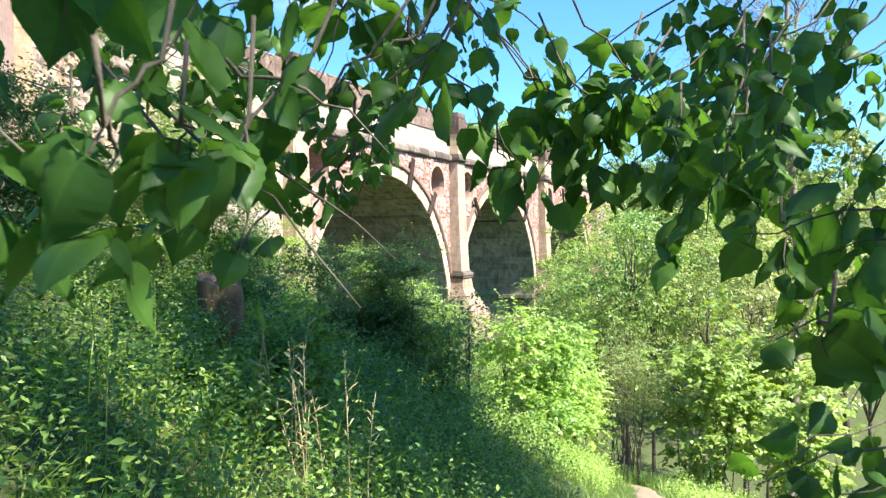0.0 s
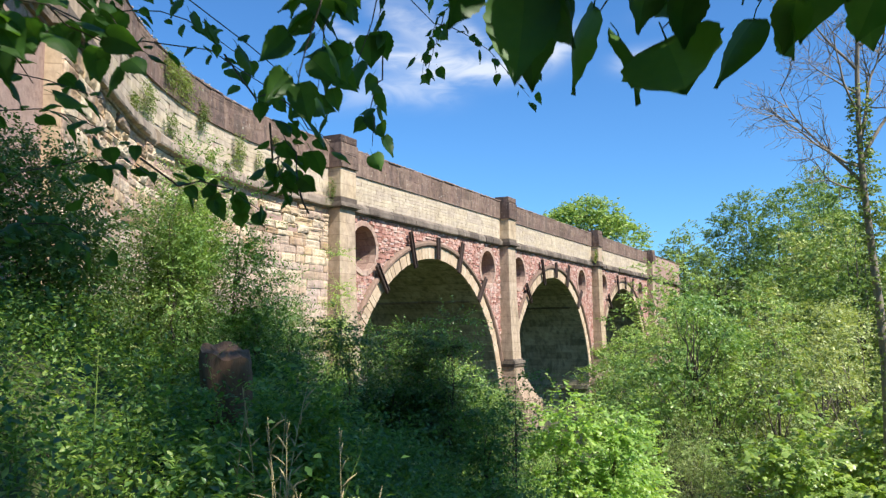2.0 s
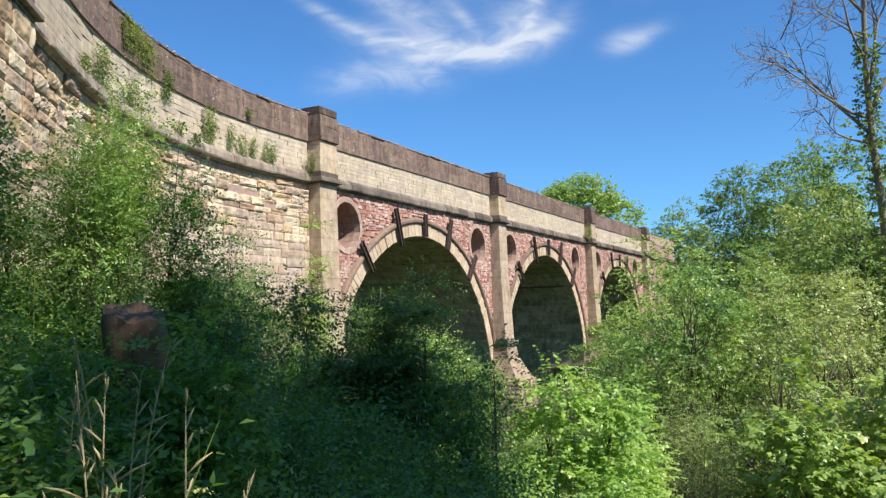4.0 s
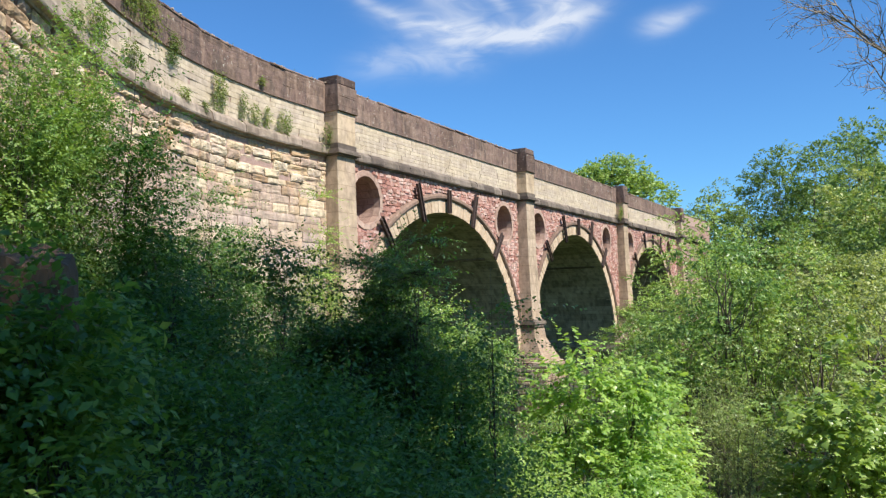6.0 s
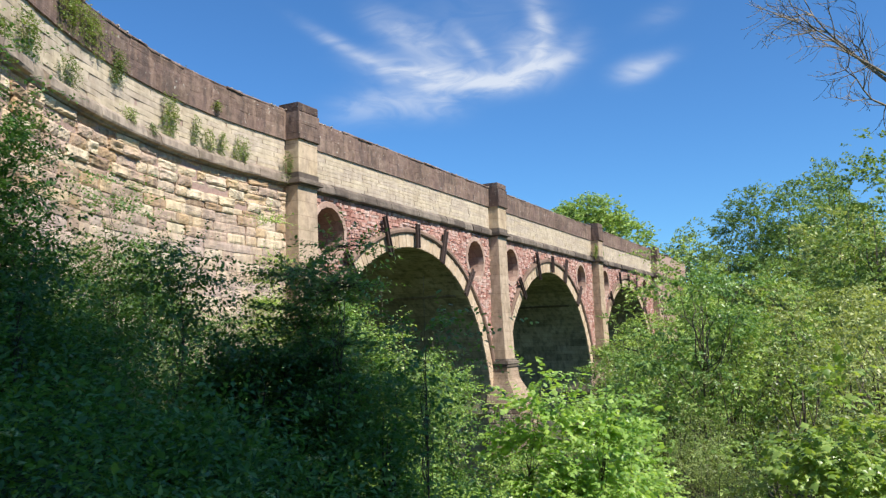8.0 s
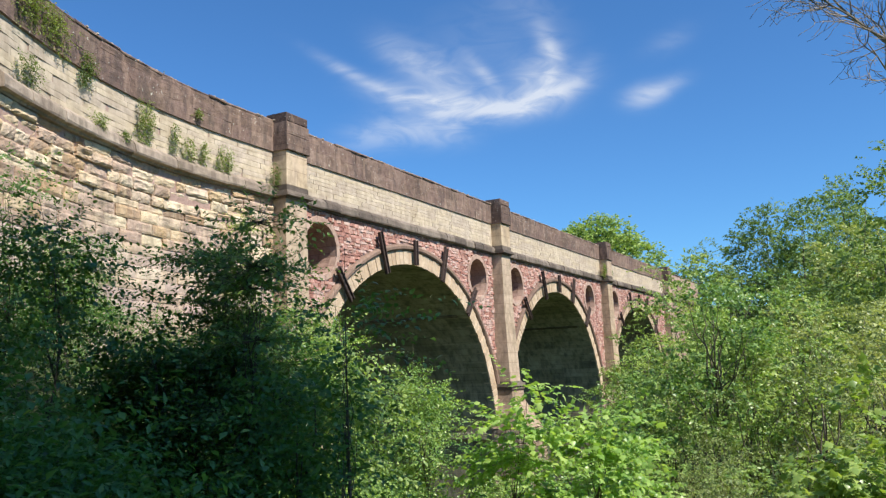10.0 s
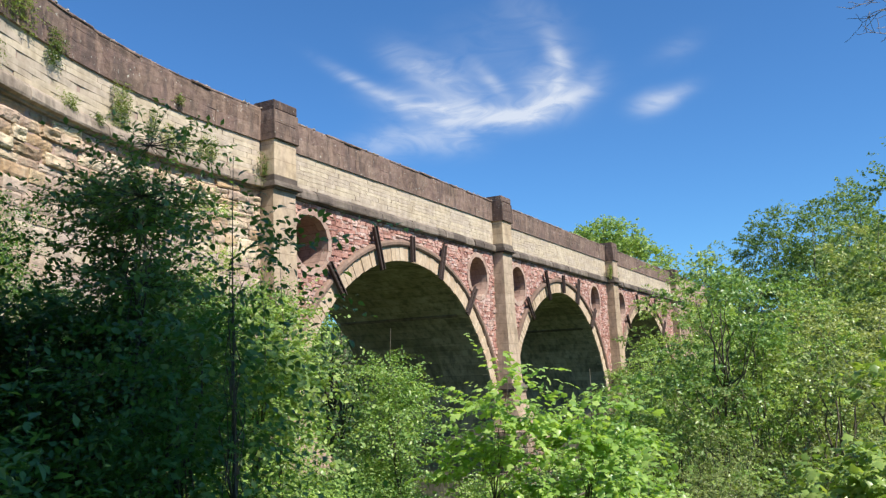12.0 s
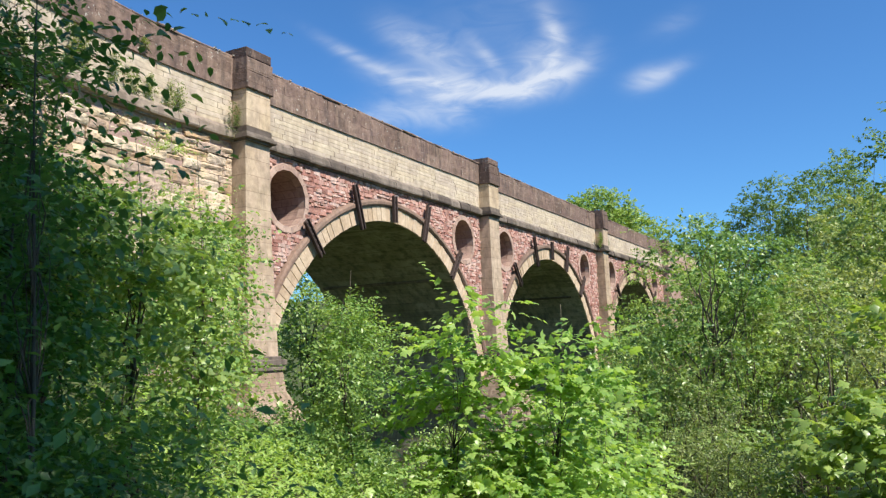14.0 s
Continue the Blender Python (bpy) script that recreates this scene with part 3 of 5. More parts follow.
spans = [(-WING_LEN, -P0 - 2.4), (-P0, 0.0)] + [(p + PIL_W, q) for p, q in zip(PIL, PIL[1:])] + [(PIL[-1] + PIL_W, PIL[-1] + 20)]
for u0, u1 in spans:
    worn_course("cornice", "cornice_stone", CORNICE, u0, u1, M_COURSE if u0 < 0 else M_CORNICE, "stained projecting string course", 0.012, 0.12)
    worn_course("coping", "coping_stone", COPING, u0, u1, M_PARAPET, "weathered coping stones", 0.018, 0.1)
    sweep("parapet_core", ((-0.45, Z_PAR), (0.02, Z_PAR), (0.02, Z_TOP - 0.06), (-0.45, Z_TOP - 0.06)), u0, u1, M_MORTAR)

# the wing wall's core, behind its blocks
s = Solid()
us = [-WING_LEN + 0.5 * k for k in range(int(WING_LEN * 2) + 1)]
s.rings([[face_point(u, o, z) for o, z in ((-1.2, -4), (-0.03, -4), (-0.03, Z_PAR), (-1.2, Z_PAR))] for u in us])
wing = part_of("wing_wall", s.mesh("wing_wall", M_MORTAR), aqueduct, "curved wing wall of rock-faced buff gritstone blocks")
# trough floor and towpath deck
s = Solid()
s.box(-1.0, PIL[-1] + 20, 0.1, DEEP, Z_PAR - 0.5, Z_PAR - 0.3)
part_of("deck", s.mesh("deck", M_MORTAR), aqueduct)
s = Solid()
s.box(0, PIL[-1] + 20, DEEP - 0.1, DEEP + 0.35, Z_PAR - 0.3, Z_TOP)
part_of("rear_parapet", s.mesh("rear_parapet", M_PARAPET), aqueduct)


def block_mesh(name, mat, rough, seed, inset=0.02, nx=4, nz=3):
    """A unit block, 1 x 1 in x and z, its face at y = -1 .. 0; rough: how far the face is quarried."""
    r = np.random.default_rng(seed)
    s = Solid()
    rows = []
    worn = r.uniform(0, 1) < 0.4
    tilt = r.uniform(-0.3, 0.3, 2)
    bosses = [(*r.uniform(0.1, 0.9, 2), float(r.uniform(-0.8, 0.8)), float(r.uniform(6, 22))) for _ in range(5)]
    for j in range(nz + 1):
        for i in range(nx + 1):
            fx, fz = i / nx, j / nz
            rim = min(min(i, nx - i) / nx * 3.4, min(j, nz - j) / nz * 2.3, 0.5) * 2
            swell = sum(h * math.exp(-((fx - bx) ** 2 + (fz - bz) ** 2) * q) for bx, bz, h, q in bosses)
            y = -0.45 - 0.5 * rim ** 0.6 + rough * (0.6 * swell + float(r.uniform(-0.22, 0.22)) + tilt[0] * (fx - 0.5) + tilt[1] * (fz - 0.5))
            if worn:
                y += rough * 1.4 * math.exp(-((fx - 0.4) ** 2 * 4 + (fz - 0.35) ** 2 * 14))
            jag = rough * 0.03 * float(r.uniform(-1, 1))
            rows.append(((fx - 0.5) * (1 - 0.6 * inset) + jag, y, (fz - 0.5) * (1 - 2 * inset) + jag))
    s.v = rows
    w = nx + 1
    s.f = [(j * w + i, j * w + i + 1, (j + 1) * w + i + 1, (j + 1) * w + i) for j in range(nz) for i in range(nx)]
    rim = [i for i in range(w)] + [j * w + nx for j in range(1, nz + 1)] + [nz * w + i for i in range(nx - 1, -1, -1)] + [j * w for j in range(nz - 1, 0, -1)]
    n = len(s.v)
    s.v += [(s.v[i][0], 1.0, s.v[i][2]) for i in rim]
    s.f += [(rim[(a + 1) % len(rim)], rim[a], n + a, n + (a + 1) % len(rim)) for a in range(len(rim))]
    return s.mesh(name, mat)


def lay(name, meshes, parent, u0, u1, z0, z1, course, length, depth, seat, single, seed, group_rest):
    """Courses of blocks; those with single(u, z) are pieces of their own, the others are joined."""
    r = np.random.default_rng(seed)
    rest = Solid()
    z = z0
    while z < z1 - 0.03:
        h = min(r.uniform(*course), z1 - z)
        if z1 - z - h < course[0] * 0.5:
            h = z1 - z
        u = u0 + r.uniform(-length[0], 0)
        while u < u1:
            w = r.uniform(*length)
            a, b = max(u, u0), min(u + w, u1)
            u += w
            if b - a < 0.06:
                continue
            mid = (a + b) / 2
            at = face_point(mid, float(r.uniform(*seat)), z + h / 2)
            turn = along_turn(-mid) if mid < 0 else 0.0
            m = Matrix.Translation(at) @ Matrix.Rotation(turn, 4, "Z") @ Matrix.Diagonal((b - a, depth, h, 1))
            me = meshes[int(r.integers(len(meshes)))]
            if single(mid, z):
                part_of(name, me, parent).matrix_basis = m
            else:
                n = len(rest.v)
                rest.v += [tuple(m @ v.co) for v in me.vertices]
                rest.f += [tuple(n + i for i in p.vertices) for p in me.polygons]
        z += h
    if rest.v:
        tagged(part_of(group_rest, rest.mesh(group_rest, meshes[0].materials[0]), parent), kind="stuff")


# pilasters
def pilaster(at, turn=0.0, deep=True, w=PIL_W, back=0.0):
    p = part_of("pilaster", Solid().mesh("pilaster", M_PILASTER), aqueduct, "square stone pilaster with a dark cap")
    p.matrix_basis = Matrix.Translation(at) @ Matrix.Rotation(turn, 4, "Z") @ Matrix.Translation((0, back, 0))
    s = Solid()
    s.box(0.0, w, -0.66, 0.2, Z_BAND, Z_PAR, 0.015)
    part_of("upper_shaft", s.mesh("upper_shaft", M_PILASTER), p)
    s = Solid()
    s.box(-0.07, w + 0.07, -0.76, 0.3, Z_PAR, Z_PAR + 0.62, 0.02)
    s.box(-0.05, w + 0.05, -0.74, 0.3, Z_PAR + 0.62, Z_PAR + 1.12, 0.025)
    s.box(-0.02, w + 0.02, -0.71, 0.3, Z_PAR + 1.12, Z_CAP, 0.05)
    part_of("cap", s.mesh("cap", M_CAP), p, "dark weathered cap block")
    s = Solid()
    for o, z0, z1 in ((0.04, Z_COR, Z_COR + 0.08), (0.17, Z_COR + 0.08, Z_COR + 0.2), (0.09, Z_COR + 0.2, Z_COR + 0.3), (0.03, Z_COR + 0.3, Z_BAND)):
        s.box(-o, w + o, -0.66 - o, 0.2, z0, z1, 0.015)
    part_of("cornice_return", s.mesh("cornice_return", M_CORNICE), p)
    s = Solid()
    low = -0.5 if deep else -4.0
    s.rings([[(-e, 0.2, z), (w + e, 0.2, z), (w + e, -0.6 - f, z), (-e, -0.6 - f, z)] for z, e, f in ((Z_COR, 0.0, 0.0), (3.5, 0.03, 0.06), (low, 0.12, 0.25 if deep else 0.06))])
    part_of("shaft", s.mesh("shaft", M_PILASTER), p)
    if deep:
        s = Solid()
        for z, e, f in ((-0.5, 0.2, 0.34), (-0.62, 0.34, 0.48), (-0.86, 0.3, 0.44)):
            s.box(-e, w + e, -0.6 - f, 0.2, z - 0.14 if z != -0.62 else z - 0.2, z, 0.02)
        part_of("base_moulding", s.mesh("base_moulding", M_CORNICE), p)
        s = Solid()
        s.rings([[(-e, 0.2, z), (w + e, 0.2, z), (w + e, -0.6 - f, z), (-e, -0.6 - f, z)] for z, e, f in ((-1.0, 0.22, 0.36), (-1.7, 0.3, 0.45), (-2.9, 0.75, 1.1), (-3.1, 0.8, 1.2))])
        part_of("plinth", s.mesh("plinth", M_PIER), p)
        s = Solid()
        s.rings([[(-e, 0.1, z), (w + e, 0.1, z), (w + e, -0.6 - f, z), (-e, -0.6 - f, z)] for z, e, f in ((-3.1, 0.9, 1.35), (-3.35, 0.92, 1.38), (FOOT, 1.3, 1.9))])
        base = part_of("rubble_base", s.mesh("rubble_base", M_PIER), p)
        s = Solid()
        z = -6.4
        while z < -3.12:
            h = float(rng.uniform(0.16, 0.3))
            grow = 0.9 + 0.025 * (-3.1 - z)
            for face in ("front", "side"):
                q, end = (-grow, w + grow) if face == "front" else (-0.6 - 1.38 - 0.03 * (-3.1 - z), 0.0)
                while q < end:
                    wide = float(rng.uniform(0.22, 0.6))
                    a, b = q + 0.012, min(q + wide, end) - 0.012
                    q += wide
                    if b - a < 0.08:
                        continue
                    out = float(rng.uniform(0.03, 0.09))
                    n = len(s.v)
                    top = min(z + h, -3.08)
                    jit = rng.uniform(-0.02, 0.02, 8)
                    flat = [(a, z + 0.012), (b, z + 0.012), (b, top - 0.012), (a, top - 0.012)]
                    near = [(a + 0.03 + jit[0], z + 0.04 + jit[1]), (b - 0.03 + jit[2], z + 0.04 + jit[3]), (b - 0.03 + jit[4], top - 0.04 + jit[5]), (a + 0.03 + jit[6], top - 0.04 + jit[7])]
                    if face == "front":
                        y0 = -0.6 - 1.38 - 0.035 * (-3.1 - z)
                        s.v += [(u, y0 + 0.05, v) for u, v in flat] + [(u, y0 - out, v) for u, v in near]
                    else:
                        s.v += [(-grow + 0.05, u, v) for u, v in reversed(flat)] + [(-grow - out, u, v) for u, v in reversed(near)]
                    s.f += [tuple(n + i for i in f) for f in ((4, 5, 6, 7), (0, 1, 5, 4), (1, 2, 6, 5), (2, 3, 7, 6), (3, 0, 4, 7))]
            z += h
        tagged(part_of("rubble", s.mesh("rubble", M_FOOT), base, "rough coursed rubble"), kind="stuff")


for x in PIL:
    pilaster((x, 0, 0))
pilaster(along(P0 + 2.4), along_turn(P0), deep=False, w=2.4, back=0.35)


# ---- foliage ----
def unit(v):
    return v / (np.linalg.norm(v, axis=-1, keepdims=True) + 1e-9)


LOBES = ((0.0, 0.0, 0.0), (-0.06, 0.26, -0.05), (0.20, 0.34, 0.0), (0.44, 0.54, -0.10), (0.56, 0.30, 0.0), (1.0, 0.0, -0.12),
         (0.56, -0.30, 0.0), (0.44, -0.54, -0.10), (0.20, -0.34, 0.0), (-0.06, -0.26, -0.05))


def leaves(at, axis, normal, length, wide=0.62, fine=True, fold=0.12, lobed=False):
    """Leaf blades as triangles: base, sides and tip, folded along the midrib. fine: six corners, else four; lobed: five lobes."""
    axis = unit(axis)
    side = unit(np.cross(axis, normal))
    up = np.cross(side, axis)
    L = length[:, None]
    w = side * L * wide * 0.5
    lift = up * L * fold
    if lobed:
        mid = at + axis * L * 0.3 + up * L * 0.05
        v = np.stack([mid] + [at + axis * L * p + side * L * q + up * L * s for p, q, s in LOBES], axis=1)
        f = np.array([(0, k + 1, (k + 1) % 10 + 1) for k in range(10)])
    elif fine:
        v = np.stack([at, at + axis * L * 0.28 + w + lift, at + axis * L * 0.68 + w * 0.82 + lift * 0.8, at + axis * L - lift * 0.6,
                      at + axis * L * 0.68 - w * 0.82 + lift * 0.8, at + axis * L * 0.28 - w + lift], axis=1)
        f = np.array([(0, 1, 5), (1, 2, 4), (1, 4, 5), (2, 3, 4)])
    else:
        v = np.stack([at, at + axis * L * 0.45 + w + lift, at + axis * L, at + axis * L * 0.45 - w + lift], axis=1)
        f = np.array([(0, 1, 2), (0, 2, 3)])
    k = v.shape[1]
    return v.reshape(-1, 3), (f[None] + (np.arange(len(at)) * k)[:, None, None]).reshape(-1, 3)


def sprays(r, start, way, reach, per, size, spread=0.95, droop=0.25, flat=1.0, **kw):
    """Leafy twigs: leaves set alternately on both sides of each twig."""
    n = len(start)
    way = unit(way)
    side = unit(np.cross(way, np.array([0, 0, 1.0]) + 0.5 * r.normal(size=(n, 3))))
    t = (np.arange(per) + 0.6) / per
    reach = np.asarray(reach).reshape(-1, 1) * np.ones((n, 1))
    at = start[:, None] + way[:, None] * (reach * t)[:, :, None]
    at[:, :, 2] -= droop * reach * t ** 2
    sign = np.where(np.arange(per) % 2, 1.0, -1.0)[None, :, None]
    axis = way[:, None] * 0.6 + side[:, None] * sign * spread + 0.35 * r.normal(size=(n, per, 3))
    axis[:, :, 2] -= 0.25
    up = np.array([0, 0, 1.0]) * flat + 0.36 * r.normal(size=(n, per, 3)) + 0.3 * way[:, None]
    length = size * r.uniform(0.55, 1.15, size=(n, per))
    return leaves(at.reshape(-1, 3), axis.reshape(-1, 3), up.reshape(-1, 3), length.ravel(), **kw)


def crown_points(r, clumps, twigs, centre, radii, clump_r, hollow=0.45, low=-0.75, layer=0.6):
    """Starts and directions of twigs, gathered in clumps on a lumpy ellipsoid."""
    d = unit(r.normal(size=(clumps * 3, 3)))
    d = d[d[:, 2] > low][:clumps]
    lump = 0.78 + 0.32 * np.sin(3.1 * d[:, :1] + 2.0 * d[:, 1:2] + r.uniform(0, 6)) * np.cos(2.6 * d[:, 2:3] + r.uniform(0, 6))
    q = d * lump * (hollow + (1 - hollow) * r.uniform(0, 1, size=(len(d), 1)) ** 0.45)
    mids = centre + q * radii
    pick = r.integers(len(mids), size=twigs)
    off = r.normal(size=(twigs, 3)) * clump_r * np.array([1, 1, layer])
    start = mids[pick] + off
    way = unit(d[pick] * np.array([1, 1, layer]) * 0.7 + unit(off) * 0.7 + np.array([0, 0, 0.25 * layer]) + 0.3 * r.normal(size=(twigs, 3)))
    return mids, start, way


def stems(r, feet, tips, thick, sides=5, sag=0.1):
    """Tapered, crooked stems from feet to tips in one mesh."""
    s = Solid()
    for a, b in zip(feet, tips):
        a, b = Vector(a), Vector(b)
        d = b - a
        pts, rad = [], []
        k = 6
        for i in range(k):
            t = i / (k - 1)
            jig = Vector(r.normal(size=3)) * d.length * 0.035 * (1 if 0 < i < k - 1 else 0)
            pts.append(a + d * t + jig + Vector((0, 0, sag * d.length * math.sin(math.pi * t))))
            rad.append(thick * (1 - 0.85 * t))
        s.tube(pts, rad, sides)
    return s


def shrub(seed, height, radius, clumps, twigs, per, leaf, mat, clump_r=0.22, reach=0.35, wide=0.62, fine=True, low=-0.6, stem=0.025, hollow=0.4, droop=0.2, flat=0.9, layer=0.6, count=9, lobed=False, leader=False, twiggy=False, name="shrub"):
    r = np.random.default_rng(seed)
    top = tagged(new(name), "", "shrub")
    full = low < -0.8
    centre = np.array([0, 0, height * (0.5 if full else 0.56)])
    out = max(radius - clump_r - 0.45 * reach, 0.3 * radius)
    radii = np.array([out, out, max(height * (0.52 if full else 0.46) - 0.3 * reach, height * 0.3)])
    mids, start, way = crown_points(r, clumps, twigs, centre, radii, clump_r, hollow, low, layer)
    runs = r.uniform(0.5, 1.2, len(start)) * reach
    v, f = sprays(r, start, way, runs, per, leaf, wide=wide, fine=fine, droop=droop, flat=flat, lobed=lobed)
    feet = [(*(r.normal(size=2) * 0.12 * radius), -0.25) for _ in mids[:count]]
    if leader:
        spine = [Vector((0.16 * radius * math.sin(4.3 * t + seed), 0.16 * radius * math.cos(5.1 * t + 2 * seed), -0.25 + t * (height * 0.9 + 0.25))) for t in np.linspace(0, 1, 9)]
        wood = Solid()
        wood.tube(spine, [stem * (1.15 - 0.125 * k) for k in range(9)], 6)
        picks = [min(max(int(8 * m[2] / height * 0.75), 1), 7) for m in mids[:count * 2]]
        limbs = stems(r, [spine[p] for p in picks], mids[:count * 2], stem * 0.5, 4, 0.03)
        wood.f += [tuple(len(wood.v) + i for i in f2) for f2 in limbs.f]
        wood.v += limbs.v
        if twiggy:
            for a, d, run in zip(start, way, runs):
                fork = mids[np.argmin(np.linalg.norm(mids - a, axis=1))]
                wood.tube([Vector(fork), Vector(a + d * run * 0.4 - np.array((0, 0, droop * run * 0.16))), Vector(a + d * run - np.array((0, 0, droop * run)))], [0.003, 0.002, 0.001], 3)
        part_of("branchwork", wood.mesh("branchwork", M_BARK, True), top)
        part_of("crown", tri_mesh("crown", v, f, mat), top)
        return top
    part_of("branchwork", stems(r, feet, mids[:count], stem).mesh("branchwork", M_BARK, True), top)
    part_of("crown", tri_mesh("crown", v, f, mat), top)
    return top


def tree(seed, height, radius, clumps, twigs, per, leaf, mat, trunk=0.22, clump_r=0.55, reach=0.8, base=0.3, fine=False, hollow=0.5, layer=0.4, name="tree"):
    r = np.random.default_rng(seed)
    top = tagged(new(name), "", "tree")
    centre = np.array([0, 0, height * (base + 1) / 2])
    radii = np.array([radius, radius, height * (1 - base) / 2])
    mids, start, way = crown_points(r, clumps, twigs, centre, radii, clump_r, hollow, -0.9, layer)
    v, f = sprays(r, start, way, r.uniform(0.5, 1.2, len(start)) * reach, per, leaf, wide=0.72, fine=fine, flat=0.5)
    s = Solid()
    spine = [Vector((0.12 * height * 0.1 * math.sin(3 * t + seed), 0.01 * height * math.cos(2.4 * t + seed), -0.4 + t * height * 0.85)) for t in np.linspace(0, 1, 9)]
    s.tube(spine, [trunk * (1.25 if i == 0 else 1 - 0.11 * i) for i in range(9)], 9)
    feet = [spine[int(r.integers(2, 7))] for _ in range(min(22, len(mids)))]
    limbs = stems(r, feet, mids[:len(feet)], trunk * 0.36, 5, 0.05)
    s.f += [tuple(len(s.v) + i for i in f) for f in limbs.f]
    s.v += limbs.v
    part_of("trunk", s.mesh("trunk", M_BARK, True), top)
    part_of("crown", tri_mesh("crown", v, f, mat), top)
    return top


def plant(make, label, group, spots):
    """Grow one plant for each spot of x, y, level of its top, radius."""
    for i, (x, y, top, radius) in enumerate(spots):
        g = float(ground_z(x, y))
        thing = make(i, top - g, radius)
        tagged(thing, label, "", group)
        thing.matrix_basis = pose(x, y, g, 0, 0, (i * 77) % 360)


def shrubs(seed, per_area, clumps, per, leaf, mat, clump_r, reach, detailed=99, **kw):
    """A kind of shrub: number of twigs by the size of each plant."""
    def make(i, height, radius):
        area = 2 * math.pi * radius * (radius + height) * 0.5
        return shrub(seed * 100 + i, height, radius, max(int(clumps * area ** 0.7), 14), int(per_area * area), per, leaf, mat, clump_r, reach, fine=i < detailed, **kw)
    return make


def trees(seed, per_area, clumps, per, leaf, mat, trunk, clump_r, reach, base, hollow=0.65):
    def make(i, height, radius):
        area = 2 * math.pi * radius * (radius + height * (1 - base)) * 0.5
        return tree(seed * 100 + i, height, radius, int(clumps * area ** 0.6), int(per_area * area), per, leaf, mat, trunk, clump_r, reach, base, hollow=hollow)
    return make


# bank shrubs in the shade beside the path: dark, dense hazel and elm
plant(shrubs(11, 85, 7, 9, 0.058, L_HAZEL, 0.17, 0.42, 2, wide=0.62, layer=0.3, low=-0.9), "dark green hazel shrub on the shaded bank", "bank shrubs", [
    (-17.9, -14.5, 1.05, 0.85), (-18.7, -14.35, 1.25, 0.9), (-19.1, -16.0, 0.75, 0.6), (-20.6, -13.0, 1.0, 1.15), (-22.4, -12.6, 1.4, 1.1), (-19.0, -11.4, 1.4, 1.2), (-24.4, -12.2, 1.9, 1.1), (-16.6, -12.0, 0.5, 1.0),
    (-14.2, -10.2, 0.5, 1.1), (-26.6, -13.4, 2.3, 1.2), (-28.6, -14.6, 2.3, 1.2), (-20.6, -15.4, 0.2, 0.9), (-11.6, -8.0, 0.3, 1.1), (-26.4, -16.0, 0.9, 0.8), (-19.2, -15.9, -0.5, 0.8), (-18.0, -15.6, -0.75, 0.6)])
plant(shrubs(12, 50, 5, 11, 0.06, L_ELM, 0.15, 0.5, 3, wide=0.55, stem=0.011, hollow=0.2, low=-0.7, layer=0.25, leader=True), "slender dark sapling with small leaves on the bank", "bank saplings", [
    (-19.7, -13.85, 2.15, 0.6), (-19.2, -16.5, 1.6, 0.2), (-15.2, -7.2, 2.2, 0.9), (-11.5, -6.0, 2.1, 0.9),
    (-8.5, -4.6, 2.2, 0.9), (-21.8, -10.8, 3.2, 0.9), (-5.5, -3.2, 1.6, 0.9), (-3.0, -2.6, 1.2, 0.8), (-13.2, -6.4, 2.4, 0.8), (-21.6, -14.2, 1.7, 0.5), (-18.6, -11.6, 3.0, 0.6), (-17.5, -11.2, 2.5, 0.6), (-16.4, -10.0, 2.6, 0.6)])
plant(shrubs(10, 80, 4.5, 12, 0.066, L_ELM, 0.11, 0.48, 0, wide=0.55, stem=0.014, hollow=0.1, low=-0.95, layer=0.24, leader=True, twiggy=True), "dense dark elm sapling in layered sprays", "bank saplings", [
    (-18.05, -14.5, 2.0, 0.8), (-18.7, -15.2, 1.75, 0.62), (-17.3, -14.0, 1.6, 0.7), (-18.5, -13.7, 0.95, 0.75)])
plant(shrubs(17, 110, 9, 12, 0.055, L_WOOD, 0.13, 0.42, 0, wide=0.5, stem=0.014, hollow=0.1, low=-0.95, layer=0.7, leader=True), "feathery light green sapling in front of the wing wall", "wall saplings", [
    (-21.55, -12.45, 4.35, 0.62), (-21.15, -12.15, 4.5, 0.5), (-22.3, -12.9, 3.8, 0.7), (-21.9, -12.1, 3.6, 0.6)])
plant(shrubs(19, 90, 9, 11, 0.055, L_HAZEL, 0.14, 0.4, 0, wide=0.6, stem=0.014, hollow=0.1, low=-0.95, layer=0.5, leader=True), "feathery dark green sapling in front of the wing wall", "wall saplings", [
    (-21.0, -12.85, 4.3, 0.42), (-21.1, -13.2, 2.7, 0.6), (-20.4, -12.5, 2.2, 0.55)])
# Hazels in the darker elm leaf, which carries part of their shade.
plant(shrubs(18, 64, 6, 10, 0.075, L_ELM, 0.16, 0.5, 0, wide=0.65, stem=0.02, hollow=0.2, low=-0.95, layer=0.45), "tall green hazel in front of the wing wall, leaf colour darkened for shade", "wall saplings", [
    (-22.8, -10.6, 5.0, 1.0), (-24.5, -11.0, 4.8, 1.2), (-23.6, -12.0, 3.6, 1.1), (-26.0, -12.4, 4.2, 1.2)])
